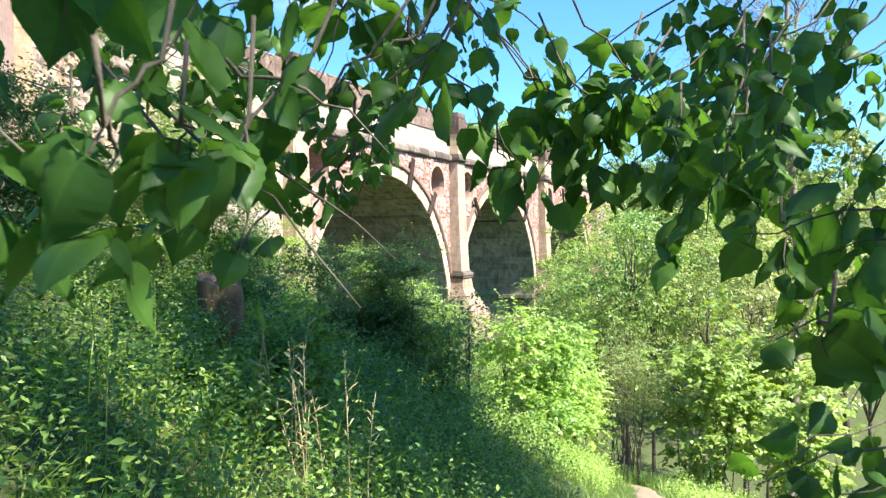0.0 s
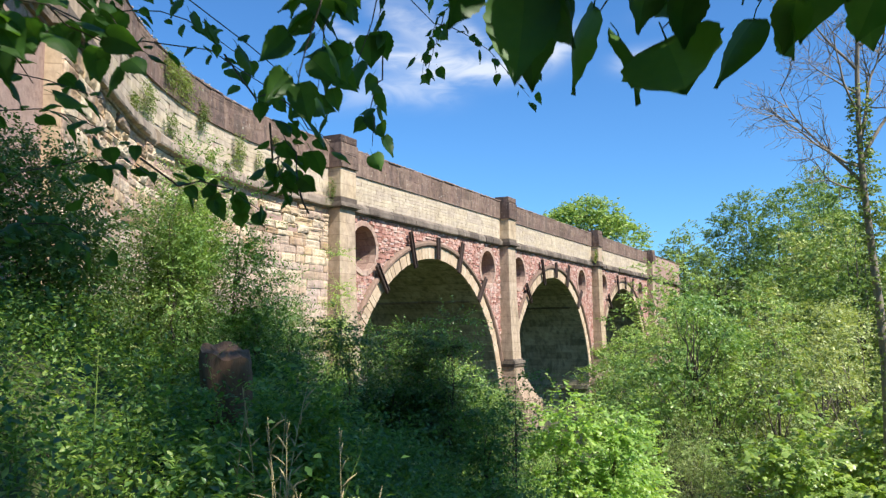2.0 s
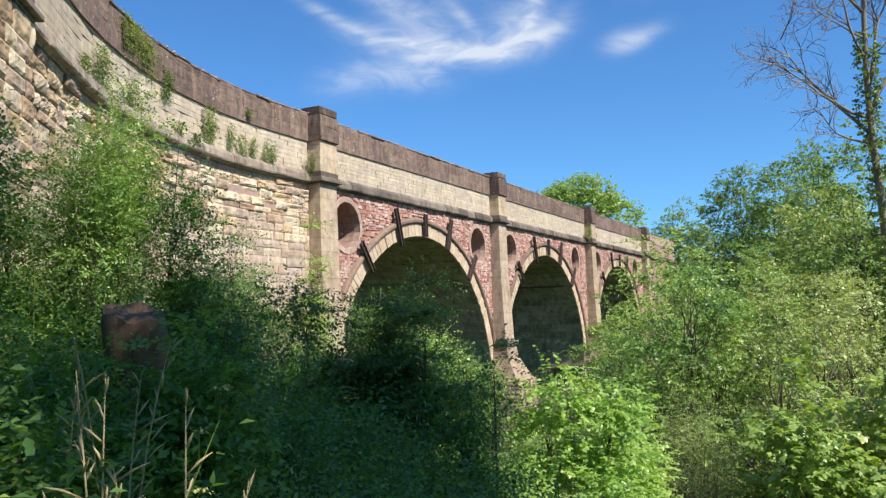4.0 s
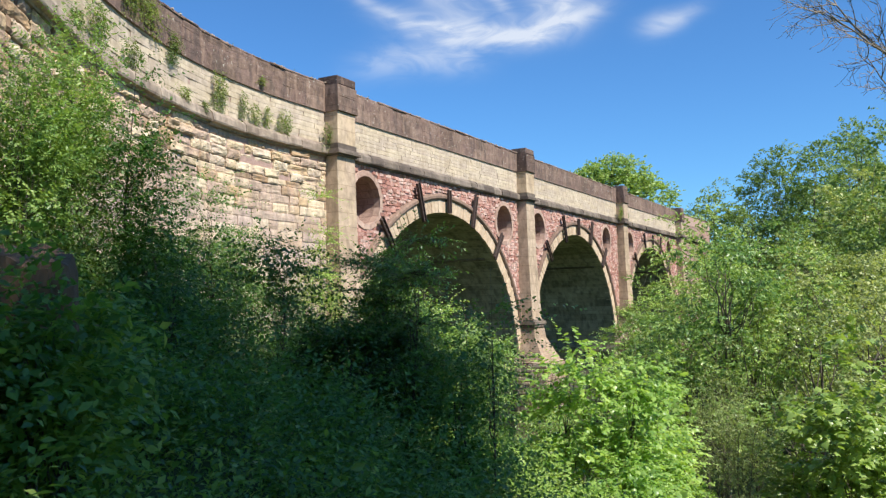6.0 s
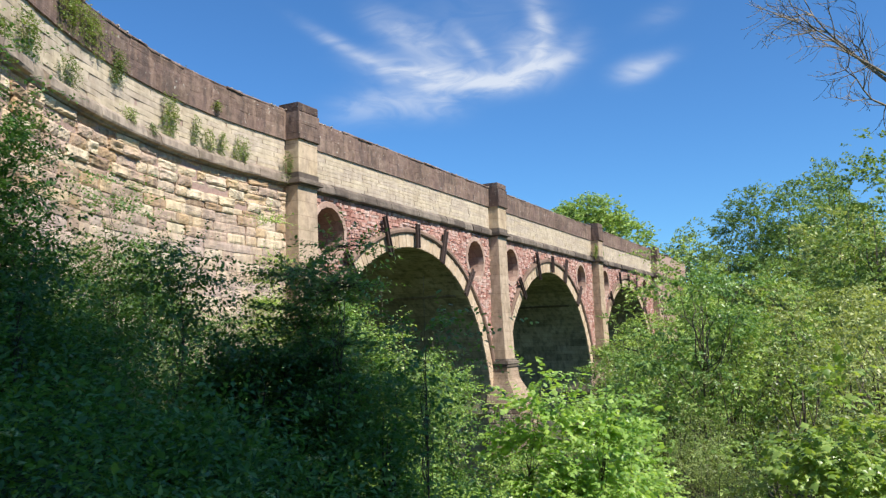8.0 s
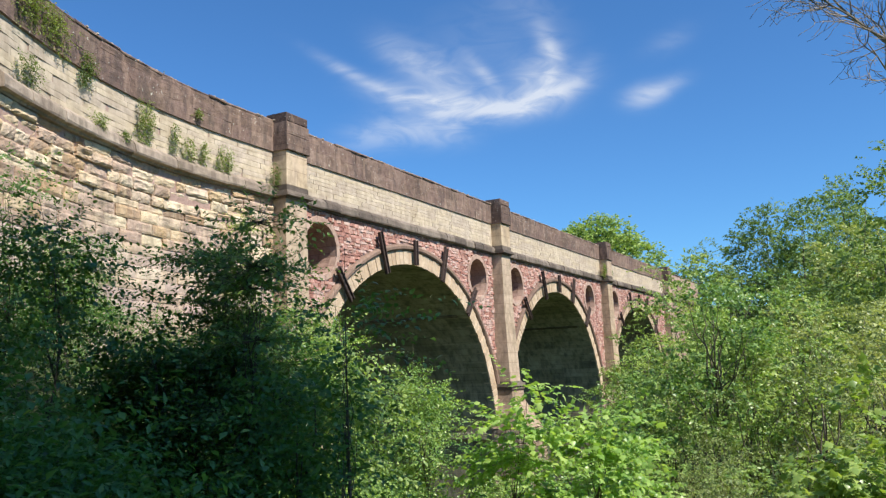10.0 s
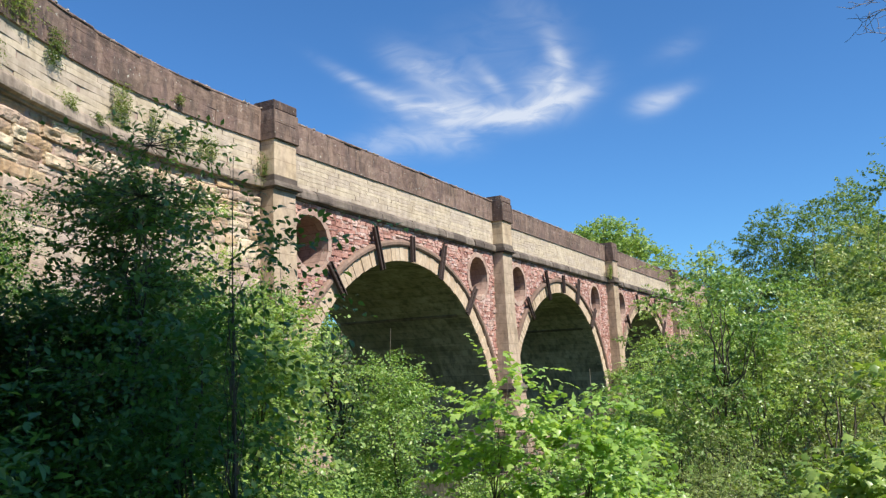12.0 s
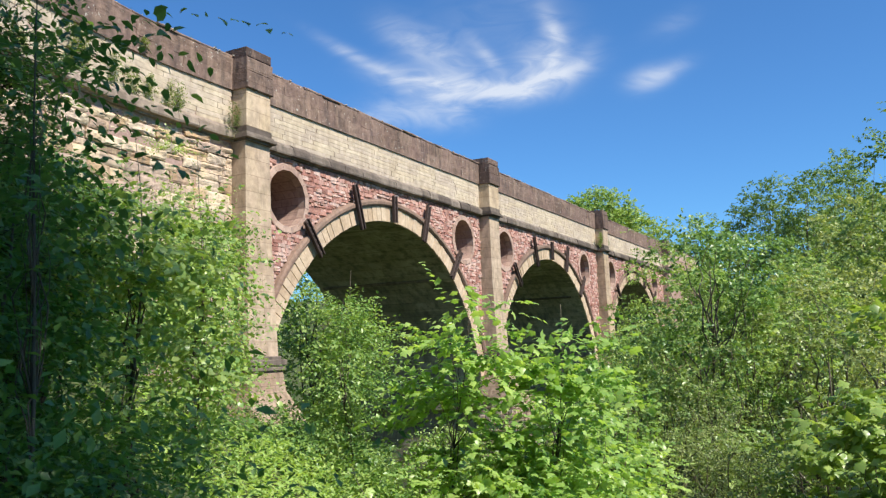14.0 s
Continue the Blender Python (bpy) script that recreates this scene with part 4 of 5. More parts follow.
plant(shrubs(13, 60, 4.5, 12, 0.066, L_WOOD, 0.10, 0.62, 3, wide=0.65, hollow=0.3, stem=0.014, layer=0.22, low=-0.95, count=9, leader=True), "light green shrub with long sprays of leaves", "valley shrubs", [
    (-17.7, -15.35, 1.2, 0.42), (-15.6, -13.85, 1.75, 0.5), (-14.9, -13.1, 1.6, 0.5), (-12.2, -10.8, 2.3, 0.6), (-10.1, -11.7, 1.3, 0.72), (-12.4, -13.3, 0.5, 0.65), (-9.2, -6.7, 4.1, 0.65), (-7.5, -9.2, -1.7, 1.1), (-13.0, -12.6, -1.1, 0.8), (-1.5, -4.5, -2.6, 1.1), (3.5, -3.4, -3.4, 1.2),
    (-8.6, -13.0, -1.5, 1.0), (-4.0, -7.5, -2.4, 1.1), (-13.4, -14.2, -1.7, 0.9), (-11.4, -12.4, -1.6, 0.8)])
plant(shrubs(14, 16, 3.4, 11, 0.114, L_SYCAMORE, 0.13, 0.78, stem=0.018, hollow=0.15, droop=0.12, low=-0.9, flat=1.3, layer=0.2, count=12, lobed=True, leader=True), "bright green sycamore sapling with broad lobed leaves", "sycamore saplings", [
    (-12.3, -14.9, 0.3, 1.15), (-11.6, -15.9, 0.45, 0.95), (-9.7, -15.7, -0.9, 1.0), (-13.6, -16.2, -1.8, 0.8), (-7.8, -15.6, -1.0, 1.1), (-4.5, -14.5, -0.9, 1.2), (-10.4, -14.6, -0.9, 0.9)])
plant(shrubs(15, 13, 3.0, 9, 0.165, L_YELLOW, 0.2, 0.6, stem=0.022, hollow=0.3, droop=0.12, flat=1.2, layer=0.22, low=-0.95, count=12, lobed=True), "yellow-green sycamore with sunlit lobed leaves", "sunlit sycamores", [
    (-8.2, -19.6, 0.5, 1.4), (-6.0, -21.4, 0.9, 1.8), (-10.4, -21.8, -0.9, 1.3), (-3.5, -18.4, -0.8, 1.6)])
plant(shrubs(16, 40, 5, 8, 0.06, L_OLIVE, 0.25, 0.5, 0, wide=0.5, stem=0.02, hollow=0.2, layer=0.4), "greyish half-bare bush in the sun", "grey bushes", [(-6.5, -17.0, -1.0, 1.2), (-2.5, -15.8, -0.6, 1.4)])

plant(shrubs(20, 120, 8, 9, 0.075, L_HERB, 0.14, 0.3, 0, wide=0.6, stem=0.008, hollow=0.2, low=-0.95, layer=0.5), "leafy clump of nettles round the broken stump", "nettle clumps", [
    (-24.0, -15.6, 0.74, 0.55), (-24.6, -16.1, 0.6, 0.6), (-23.2, -15.65, 0.6, 0.5), (-24.3, -14.9, 0.95, 0.5), (-25.3, -16.6, 0.72, 0.6), (-25.2, -15.7, 0.9, 0.5), (-26.2, -17.2, 0.75, 0.55), (-22.9, -14.6, 1.0, 0.5), (-24.95, -16.98, 1.36, 0.33), (-25.08, -16.92, 1.3, 0.28)])

# trees of the valley and the far side
plant(trees(21, 7.9, 2.6, 9, 0.155, L_WOOD, 0.11, 0.36, 0.55, 0.3, 0.72), "leafy green valley tree in full sun", "valley trees", [
    (20.0, -11.0, 6.0, 2.9), (11.0, -13.4, 1.8, 2.6), (25.0, -15.5, 5.8, 3.3), (15.0, -16.8, 3.2, 3.0), (4.5, -13.4, -0.2, 2.3), (5.0, -14.9, 4.7, 2.2), (13.5, -13.3, 5.2, 2.3), (7.6, -15.6, 3.0, 2.0), (30.0, -5.0, 2.6, 2.8), (35.0, -4.4, 3.4, 2.2), (9.0, -7.5, -3.0, 2.0),
    (24.0, -6.6, 1.4, 2.5), (0.0, -11.5, -1.0, 1.9), (15.5, -9.6, 0.9, 2.3), (40.0, -5.5, 3.6, 3.0), (52.0, -5.0, 3.4, 3.2), (44.0, -9.0, 6.0, 3.2)])
plant(trees(25, 1.8, 4.0, 8, 0.3, L_WOOD, 0.2, 0.6, 0.9, 0.15), "tree behind the aqueduct seen through its arches", "valley trees", [
    (14.0, 15.0, 8.5, 4.0), (22.0, 13.0, 7.0, 3.4), (22.0, 18.0, 10.0, 4.2), (29.0, 17.0, 10.5, 4.4), (38.0, 21.0, 8.5, 4.6)])
plant(trees(22, 7.2, 2.6, 9, 0.155, L_OLIVE, 0.12, 0.36, 0.55, 0.3, 0.72), "olive-green tree among the valley woods", "valley trees", [
    (12.0, -19.4, 2.6, 3.2), (20.0, -20.4, 4.6, 3.6), (6.0, -18.0, 1.2, 2.7), (29.0, -19.0, 6.0, 3.6), (2.0, -21.8, 2.2, 2.8), (10.0, -25.0, 5.5, 3.6)])
plant(trees(23, 3.9, 4.4, 8, 0.33, L_FAR, 0.2, 0.6, 0.9, 0.12), "large broad-leaved tree on the far hillside", "far trees", [
    (92, -8.0, 22.3, 6.4), (80, -13.0, 19.3, 5.0), (60, -14.0, 9.5, 5.0), (100, -18.0, 24.2, 6.4), (52, -20.0, 11.5, 5.0), (98, 1.6, 16.8, 4.8), (80, -6.0, 12.0, 5.0), (40, -21.8, 14.4, 3.8), (120, -16.0, 24.0, 6.4)])
plant(trees(26, 4.2, 4.0, 8, 0.36, L_OLIVE, 0.3, 0.5, 0.8, 0.12), "yellow-green tree on the far hillside", "far trees", [(70, -20.0, 15.0, 5.4), (45, -26.0, 14.0, 5.4), (62, -19.0, 12.5, 4.6), (48, -13.0, 6.5, 3.8)])
plant(trees(24, 9.5, 14.0, 8, 0.34, L_WOOD, 0.35, 0.7, 0.55, 0.3, 0.88), "round-crowned tree beyond the far end of the aqueduct", "far trees", [(86, 13.9, 21.9, 8.6)])


# ---- undergrowth, grass, and the small things of the bank ----
def scatter(r, n, x0, x1, y0, y1, keep):
    x, y = r.uniform(x0, x1, n), r.uniform(y0, y1, n)
    k = keep(x, y)
    return x[k], y[k]


def wing_y(x):
    """The wing wall's line, to keep plants in front of it."""
    a = np.arcsin(np.clip((-2.0 - x) / WING_R, 0, 0.62))
    return -WING_R * (1 - np.cos(a)) - np.clip(-16.0 - x, 0, None) * 0.8


def herbs(seed, n, area, height, leaf, per, sprigs, mat, name, label, keep, flat=0.5, fine=True, wide=0.46):
    r = np.random.default_rng(seed)
    x, y = scatter(r, n, *area, keep)
    z = ground_z(x, y)
    tall = r.uniform(*height, len(x)) * (0.6 + 0.6 * (0.5 + 0.5 * np.sin(x * 1.9 + 1.3 * y) * np.sin(1.6 * y - x)))
    base = np.repeat(np.c_[x, y, z - 0.03], sprigs, axis=0)
    t = np.repeat(tall, sprigs)
    way = np.c_[r.normal(size=(len(base), 2)) * 0.42, np.ones(len(base))]
    v, f = sprays(r, base + unit(way) * (t * 0.12)[:, None], way, t, per, leaf, spread=1.1, droop=0.12, flat=flat, fine=fine, wide=wide)
    tagged(new(name, tri_mesh(name, v, f, mat)), label, "undergrowth", kind="stuff")


def off_path(lo):
    return lambda x, y: (np.abs(y - path_y(x)) > lo) & (y < wing_y(x) - 0.3)


herbs(31, 3400, (-33, -20.5, -20.5, -7.5), (0.35, 0.95), 0.062, 11, 3, L_HERB, "nettles", "dense green nettles and herbs on the bank", lambda x, y: off_path(0.95)(x, y) & ((x + 24.2) ** 2 + (y + 15.7) ** 2 > 0.2), flat=0.6, fine=False, wide=0.5)
# Kept to the shaded side, with the shade in the leaf colour.
herbs(32, 2600, (-30, -6, -19, -5), (0.6, 1.25), 0.058, 12, 3, L_SHADED_BRAMBLE, "brambles", "bramble thicket over the bank, shade put into its leaf colour", lambda x, y: off_path(1.3)(x, y) & ((x < -17.2) | (y > -12.5)), flat=0.6, fine=False, wide=0.55)
# Darker hazel leaf instead of the nettle leaf, standing in for shade.
herbs(39, 560, (-23, -18.5, -17.4, -13.0), (0.8, 1.35), 0.075, 12, 3, L_HAZEL, "tall_nettles", "single tall nettles above the brambles", off_path(1.3), flat=0.8, fine=False, wide=0.5)
herbs(33, 2500, (-36, -2, -30, -15.5), (0.2, 0.6), 0.08, 7, 3, L_GRASS, "bright_herbs", "bright green herbs beside the path", lambda x, y: off_path(1.5)(x, y) & ((y < path_y(x)) | (x > -22)), fine=False)
herbs(34, 1700, (-14, 12, -17, -2), (0.3, 0.8), 0.09, 8, 3, L_WOOD, "valley_growth", "green thicket on the valley side", lambda x, y: y < np.minimum(wing_y(x) - 0.3, -2.0), fine=False)
# The bright sycamore leaf on these herbs stands in for sunlight.
herbs(38, 2400, (-17.2, -6, -20.5, -13.0), (0.3, 0.72), 0.07, 10, 3, L_SYCAMORE, "sunlit_herbs", "feathery herbs at the edge of the shade, sunlight put into their colour", off_path(0.8), flat=0.9, fine=False)


def cow_parsley(seed, n, area, height, keep):
    """Tall thin stems with flat pale flower heads and feathery leaves low down."""
    r = np.random.default_rng(seed)
    x, y = scatter(r, n, *area, keep)
    s = Solid()
    heads, at = [], []
    for px, py in zip(x, y):
        z, hh = float(ground_z(px, py)), float(r.uniform(*height))
        dx, dy = r.normal(size=2) * 0.10
        pts = [(px + dx * t * t, py + dy * t * t, z + hh * t) for t in (0, 0.35, 0.7, 1.0)]
        s.tube(pts, [0.005, 0.004, 0.003, 0.002], 4)
        for k in range(3):
            b = Vector(pts[2]).lerp(Vector(pts[3]), k / 2)
            tip = b + Vector((*(r.normal(size=2) * 0.09), 0.12))
            s.tube([b, tip], [0.002, 0.0015], 3)
            at += [tuple(tip)] * 7
            heads += [(*(r.normal(size=2)), 0.35) for _ in range(7)]
    tagged(new("cow_parsley", s.mesh("cow_parsley", L_GRASS)), "thin stems of cow parsley in the undergrowth", "undergrowth", kind="stuff")
    v, f = sprays(r, np.array(at), np.array(heads), 0.05, 3, 0.016, wide=0.9, fine=False)
    tagged(new("seed_heads", tri_mesh("seed_heads", v, f, L_OLIVE)), "small pale seed heads of cow parsley", "undergrowth", kind="stuff")


cow_parsley(37, 36, (-31, -20, -18.6, -13.0), (0.8, 1.3), off_path(1.4))


def grass(seed, n, area, height, keep):
    r = np.random.default_rng(seed)
    x, y = scatter(r, n, *area, keep)
    p = np.c_[x, y, ground_z(x, y) - 0.02]
    h = r.uniform(*height, len(x))[:, None]
    lean = np.c_[r.normal(size=(len(x), 2)) * 0.35, np.ones(len(x))]
    side = unit(np.c_[r.normal(size=(len(x), 2)), np.zeros(len(x))]) * 0.006
    mid, tip = p + lean * h * 0.55, p + lean * h * np.array([1.7, 1.7, 0.92])
    v = np.stack([p - side, p + side, mid + side * 0.8, mid - side * 0.8, tip], axis=1).reshape(-1, 3)
    f = (np.array([(0, 1, 2), (0, 2, 3), (3, 2, 4)])[None] + (np.arange(len(x)) * 5)[:, None, None]).reshape(-1, 3)
    tagged(new("grass", tri_mesh("grass", v, f, L_GRASS)), "long green grass along the path", "grass", kind="stuff")


grass(35, 40000, (-36, -6, -30, -15.5), (0.15, 0.5), lambda x, y: (np.abs(y - path_y(x)) > 0.32) & (y - path_y(x) < 4.0))


def stump(x, y, top):
    r = np.random.default_rng(5)
    g = float(ground_z(x, y))
    h = top - g
    thing = tagged(new("tree_stump"), "broken reddish-brown tree stump among nettles", "stump")
    s = Solid()
    rows = []
    for k in range(11):
        t = k / 10
        row = []
        for a in np.linspace(0, 2 * math.pi, 26, endpoint=False):
            rad = 0.20 + 0.08 * t + 0.022 * math.sin(3 * a + 1) + 0.014 * math.sin(7 * a + 2 * t) + 0.10 * (1 - t) ** 5 - (0.03 if k == 10 else 0.0)
            lift = 0.06 * math.sin(a + 0.6) + 0.025 * math.sin(5 * a) if k >= 9 else 0.0
            row.append((rad * math.cos(a) - 0.12 * t, rad * math.sin(a) + 0.05 * t, -0.3 + t * (h + 0.3) + lift))
        rows.append(row)
    s.rings(rows, ends=False)
    part_of("bole", s.mesh("bole", M_STUMP, True), thing)
    s = Solid()
    s.rings([rows[10], [(p[0] * 0.5 - 0.06, p[1] * 0.5 + 0.02, h - 0.02 + float(r.uniform(-0.03, 0.03))) for p in rows[10]]], ends=False)
    s.f.append(tuple(range(26, 52)))
    part_of("broken_top", s.mesh("broken_top", M_STUMP), thing, "pale broken wood")
    thing.matrix_basis = pose(x, y, g, 3, -6, 20)


stump(-23.5, -14.95, 1.36)


def dry_stalks(x, y, n, seed, height):
    r = np.random.default_rng(seed)
    thing = tagged(new("dry_stalks"), "dead straw-coloured stalks standing in the nettles", "dry plant")
    for k in range(n):
        s = Solid()
        px, py = r.normal(size=2) * 0.13
        dx, dy = r.normal(size=2) * 0.09
        h = height * r.uniform(0.65, 1.1)
        pts = [(px + dx * t * t, py + dy * t * t, h * t) for t in np.linspace(0, 1, 6)]
        s.tube(pts, [0.0055, 0.005, 0.0045, 0.004, 0.003, 0.0015], 5)
        for j in range(9):
            p = Vector(pts[2]).lerp(Vector(pts[5]), j / 9)
            d = Vector((*r.normal(size=2) * 0.6, 1.0)) * 0.09
            s.tube([p, p + d * 0.5, p + d * 1.0 - Vector((0, 0, 0.015))], [0.002, 0.006, 0.001], 4)
        part_of("stalk", s.mesh("stalk", M_STRAW, True), thing)
    thing.matrix_basis = pose(x, y, float(ground_z(x, y)))
    return thing


dry_stalks(-26.8, -18.2, 9, 3, 1.2)
dry_stalks(-26.2, -17.7, 4, 4, 1.1)


def bare_tree(x, y):
    """A half-dead tree: bare crown, trunk wrapped in ivy."""
    r = np.random.default_rng(44)
    g = float(ground_z(x, y))
    thing = tagged(new("bare_tree"), "half-dead tree with bare grey branches and an ivy-covered trunk", "tree")
    s = Solid()
    trunk = [Vector((0.25 * math.sin(0.5 * k), 0.15 * math.cos(0.7 * k), k * 1.45 - 0.3)) for k in range(14)]
    s.tube(trunk, [0.17 * (1 - 0.066 * k) for k in range(14)], 9)
    part_of("trunk", s.mesh("trunk", M_DEADWOOD, True), thing)

    def grow(s, p, d, length, rad, level):
        pts, k = [p], 6
        for i in range(k):
            d = (d + Vector(r.normal(size=3)) * 0.17 + Vector((0, 0, 0.06))).normalized()
            p = p + d * length / k
            pts.append(p)
            if level < 3 and i >= 1:
                for _ in range(2):
                    out = (d + Vector(r.normal(size=3)) * 0.85 + Vector((0, 0.25, 0.0))).normalized()
                    grow(s, p, out, length * r.uniform(0.28, 0.5), rad * 0.42, level + 1)
        s.tube(pts, [max(rad * (1 - 0.13 * i), 0.005) for i in range(k + 1)], 6 if level < 2 else 3)

    up = 6.0 - g
    for h, way, length, rad in ((up - 0.9, (-0.34, 0.72, 0.75), 3.4, 0.045), (up - 0.5, (-0.3, 0.8, 0.45), 2.6, 0.04), (up + 0.9, (-0.28, 0.5, 0.9), 2.6, 0.035), (up - 1.1, (-0.4, 0.92, 0.1), 1.9, 0.032),
                                (up + 2.0, (-0.3, 0.6, 0.8), 2.4, 0.045), (up + 0.2, (0.3, -0.5, 0.9), 2.8, 0.06), (up - 0.4, (0.1, -0.3, 1.0), 3.4, 0.06), (up + 3.4, (-0.2, 0.45, 1.0), 2.2, 0.04),
                                (up + 1.4, (-0.35, 0.85, 0.5), 1.8, 0.03), (up + 2.6, (0.3, -0.6, 0.7), 2.2, 0.045), (up + 4.2, (-0.1, 0.3, 1.0), 2.2, 0.04)):
        i = min(int((h + 0.3) / 1.45), 12)
        s = Solid()
        base = trunk[i].lerp(trunk[i + 1], (h + 0.3) / 1.45 - i)
        grow(s, base, Vector(way).normalized(), length, rad, 1)
        part_of("limb", s.mesh("limb", M_DEADWOOD, True), thing)
    n = 1300
    a, hh = r.uniform(0, 2 * math.pi, n), r.uniform(0.0, up + 1.6, n) ** 1.0
    rad = 0.17 * (1 - 0.035 * hh) + 0.09 * r.uniform(0, 1, n) + 0.05 * np.sin(hh * 2.1 + a)
    k = np.clip((hh + 0.3) / 1.45, 0, 12.9).astype(int)
    tx, ty = np.array([trunk[i].x for i in k]), np.array([trunk[i].y for i in k])
    start = np.c_[tx + rad * np.cos(a), ty + rad * np.sin(a), hh]
    v, f = sprays(r, start, np.c_[np.cos(a), np.sin(a), 0.3 * np.ones(n)], 0.16, 5, 0.07, flat=0.3, wide=0.9)
    part_of("ivy", tri_mesh("ivy", v, f, L_IVY), thing, "ivy wrapped round the trunk")
    thing.matrix_basis = pose(x, y, g)


bare_tree(-7.4, -21.5)


# ---- plants on the masonry ----
def wall_plant(seed, u, z_top, z_low, wide, out=0.05, mat=L_IVY, name="wall_fern", at=None):
    """Strands of fern and ivy hanging from the joints of the wall."""
    r = np.random.default_rng(seed)
    strands = int(12 + 30 * wide)
    pts, ways = [], []
    turn = along_turn(-u) if u < 0 else 0.0
    for _ in range(strands):
        su, z0 = u + float(r.normal()) * wide * 0.36, z_top - (z_top - z_low) * float(r.uniform(0, 0.5)) ** 1.3
        drop, sway = (z0 - z_low) * float(r.uniform(0.25, 1.0)), float(r.normal()) * 0.12
        for q in np.linspace(0, 1, max(int(drop / 0.09), 3)):
            o = out + 0.16 * math.sin(math.pi * min(q + 0.15, 1.0)) * float(r.uniform(0.5, 1.0))
            p = face_point(su + sway * q, o, z0 - drop * q) if at is None else Vector((at[0] + su + sway * q - u, at[1] - o, z0 - drop * q))
            pts.append(tuple(p))
            ways.append((math.sin(turn) + 0.6 * float(r.normal()), -math.cos(turn) + 0.6 * float(r.normal()), 0.5 * float(r.normal()) - 0.35))
    v, f = sprays(r, np.array(pts), np.array(ways), 0.14, 5, 0.052, wide=0.75, droop=0.5)
    tagged(new(name, tri_mesh(name, v, f, mat)), "hanging green ferns and ivy rooted in the masonry", "wall plant", "wall plants", "stuff")


for i, (u, a, b, w) in enumerate(((-12.4, 10.2, 8.9, 1.2), (-11.2, 10.0, 8.8, 0.9), (-9.7, 9.45, 8.3, 0.5), (-6.9, 9.0, 7.3, 0.55), (-5.4, 8.6, 7.5, 0.22), (-4.7, 8.3, 7.2, 0.4), (-3.9, 8.4, 7.4, 0.25),
                                  (-2.8, 8.5, 7.1, 0.7), (-4.2, 9.4, 9.1, 0.16), (-9.1, 7.9, 7.2, 0.6), (-12.4, 8.3, 7.4, 0.7), (-7.9, 7.7, 7.2, 0.4), (-14.5, 8.6, 7.4, 0.7), (-16.0, 7.9, 7.3, 0.6))):
    wall_plant(60 + i, u, a, b, w)
wall_plant(80, 0.3, 8.4, 7.1, 0.5, at=(-0.12, -0.15))
wall_plant(81, 41.6, 8.6, 7.3, 1.1, at=(41.7, -0.35))
wall_plant(82, 43.6, 8.3, 7.4, 0.7, at=(43.8, -0.2))


# ---- the limes beside the path: crowns out of view above, boughs hanging into it ----
def lime(seed, x, y, height, radius, base, twigs):
    t = tree(seed, height, radius, 120, int(twigs * 0.6), 8, 0.17, L_LIME, 0.34, 0.5, 0.8, base, hollow=0.35, name="lime_tree")
    t.matrix_basis = pose(x, y, float(ground_z(x, y)), 0, 0, seed * 40)
    return tagged(t, "tall lime tree whose unseen crown shades the path and bank", "tree", "limes by the path")


lime_a = lime(51, -33.6, -25.0, 17.0, 4.4, 0.36, 2000)
# Limes 52 to 58 are unseen, added and shaped to cast the bank's shade.
lime(52, -22.8, -24.6, 18.9, 3.7, 0.50, 5200)
lime(53, -38.0, -23.5, 16.0, 4.6, 0.33, 2000)
lime(54, -24.4, -29.0, 22.5, 2.3, 0.4, 2600)
lime(55, -29.5, -25.6, 22.5, 2.1, 0.70, 1300)
lime(56, -24.6, -24.5, 17.2, 1.3, 0.3, 1600)
lime(58, -26.9, -25.2, 25.0, 1.7, 0.80, 1300)
lime(57, -26.6, -24.2, 12.0, 1.25, 0.7, 1000)


def limb(parent, pts, thick):
    """A long bough of the lime, arching over the path."""
    s = Solid()
    pts = [Vector(p) for p in pts]
    fine = []
    for a, b in zip(pts, pts[1:]):
        fine += [a.lerp(b, t) + Vector((0.04 * math.sin(7 * t + a.x), 0.04 * math.cos(5 * t + a.y), 0)) for t in (0, 0.25, 0.5, 0.75)]
    fine.append(pts[-1])
    s.tube(fine, [thick * (1 - 0.85 * k / (len(fine) - 1)) for k in range(len(fine))], 7)
    ob = part_of("bough", s.mesh("bough", M_BARK, True), parent)
    ob.matrix_parent_inverse = parent.matrix_basis.inverted()


limb(lime_a, [(-33.6, -25.0, 6.0), (-32.4, -23.4, 6.4), (-30.8, -21.9, 5.0), (-29.5, -21.0, 3.2), (-28.6, -20.7, 2.9)], 0.055)
limb(lime_a, [(-32.4, -23.4, 6.4), (-31.6, -21.6, 5.6), (-30.6, -20.4, 3.4), (-29.6, -19.6, 2.75), (-27.4, -18.9, 3.3)], 0.05)
limb(lime_a, [(-31.6, -21.6, 5.6), (-31.3, -20.9, 4.0), (-31.0, -20.5, 2.6)], 0.014)


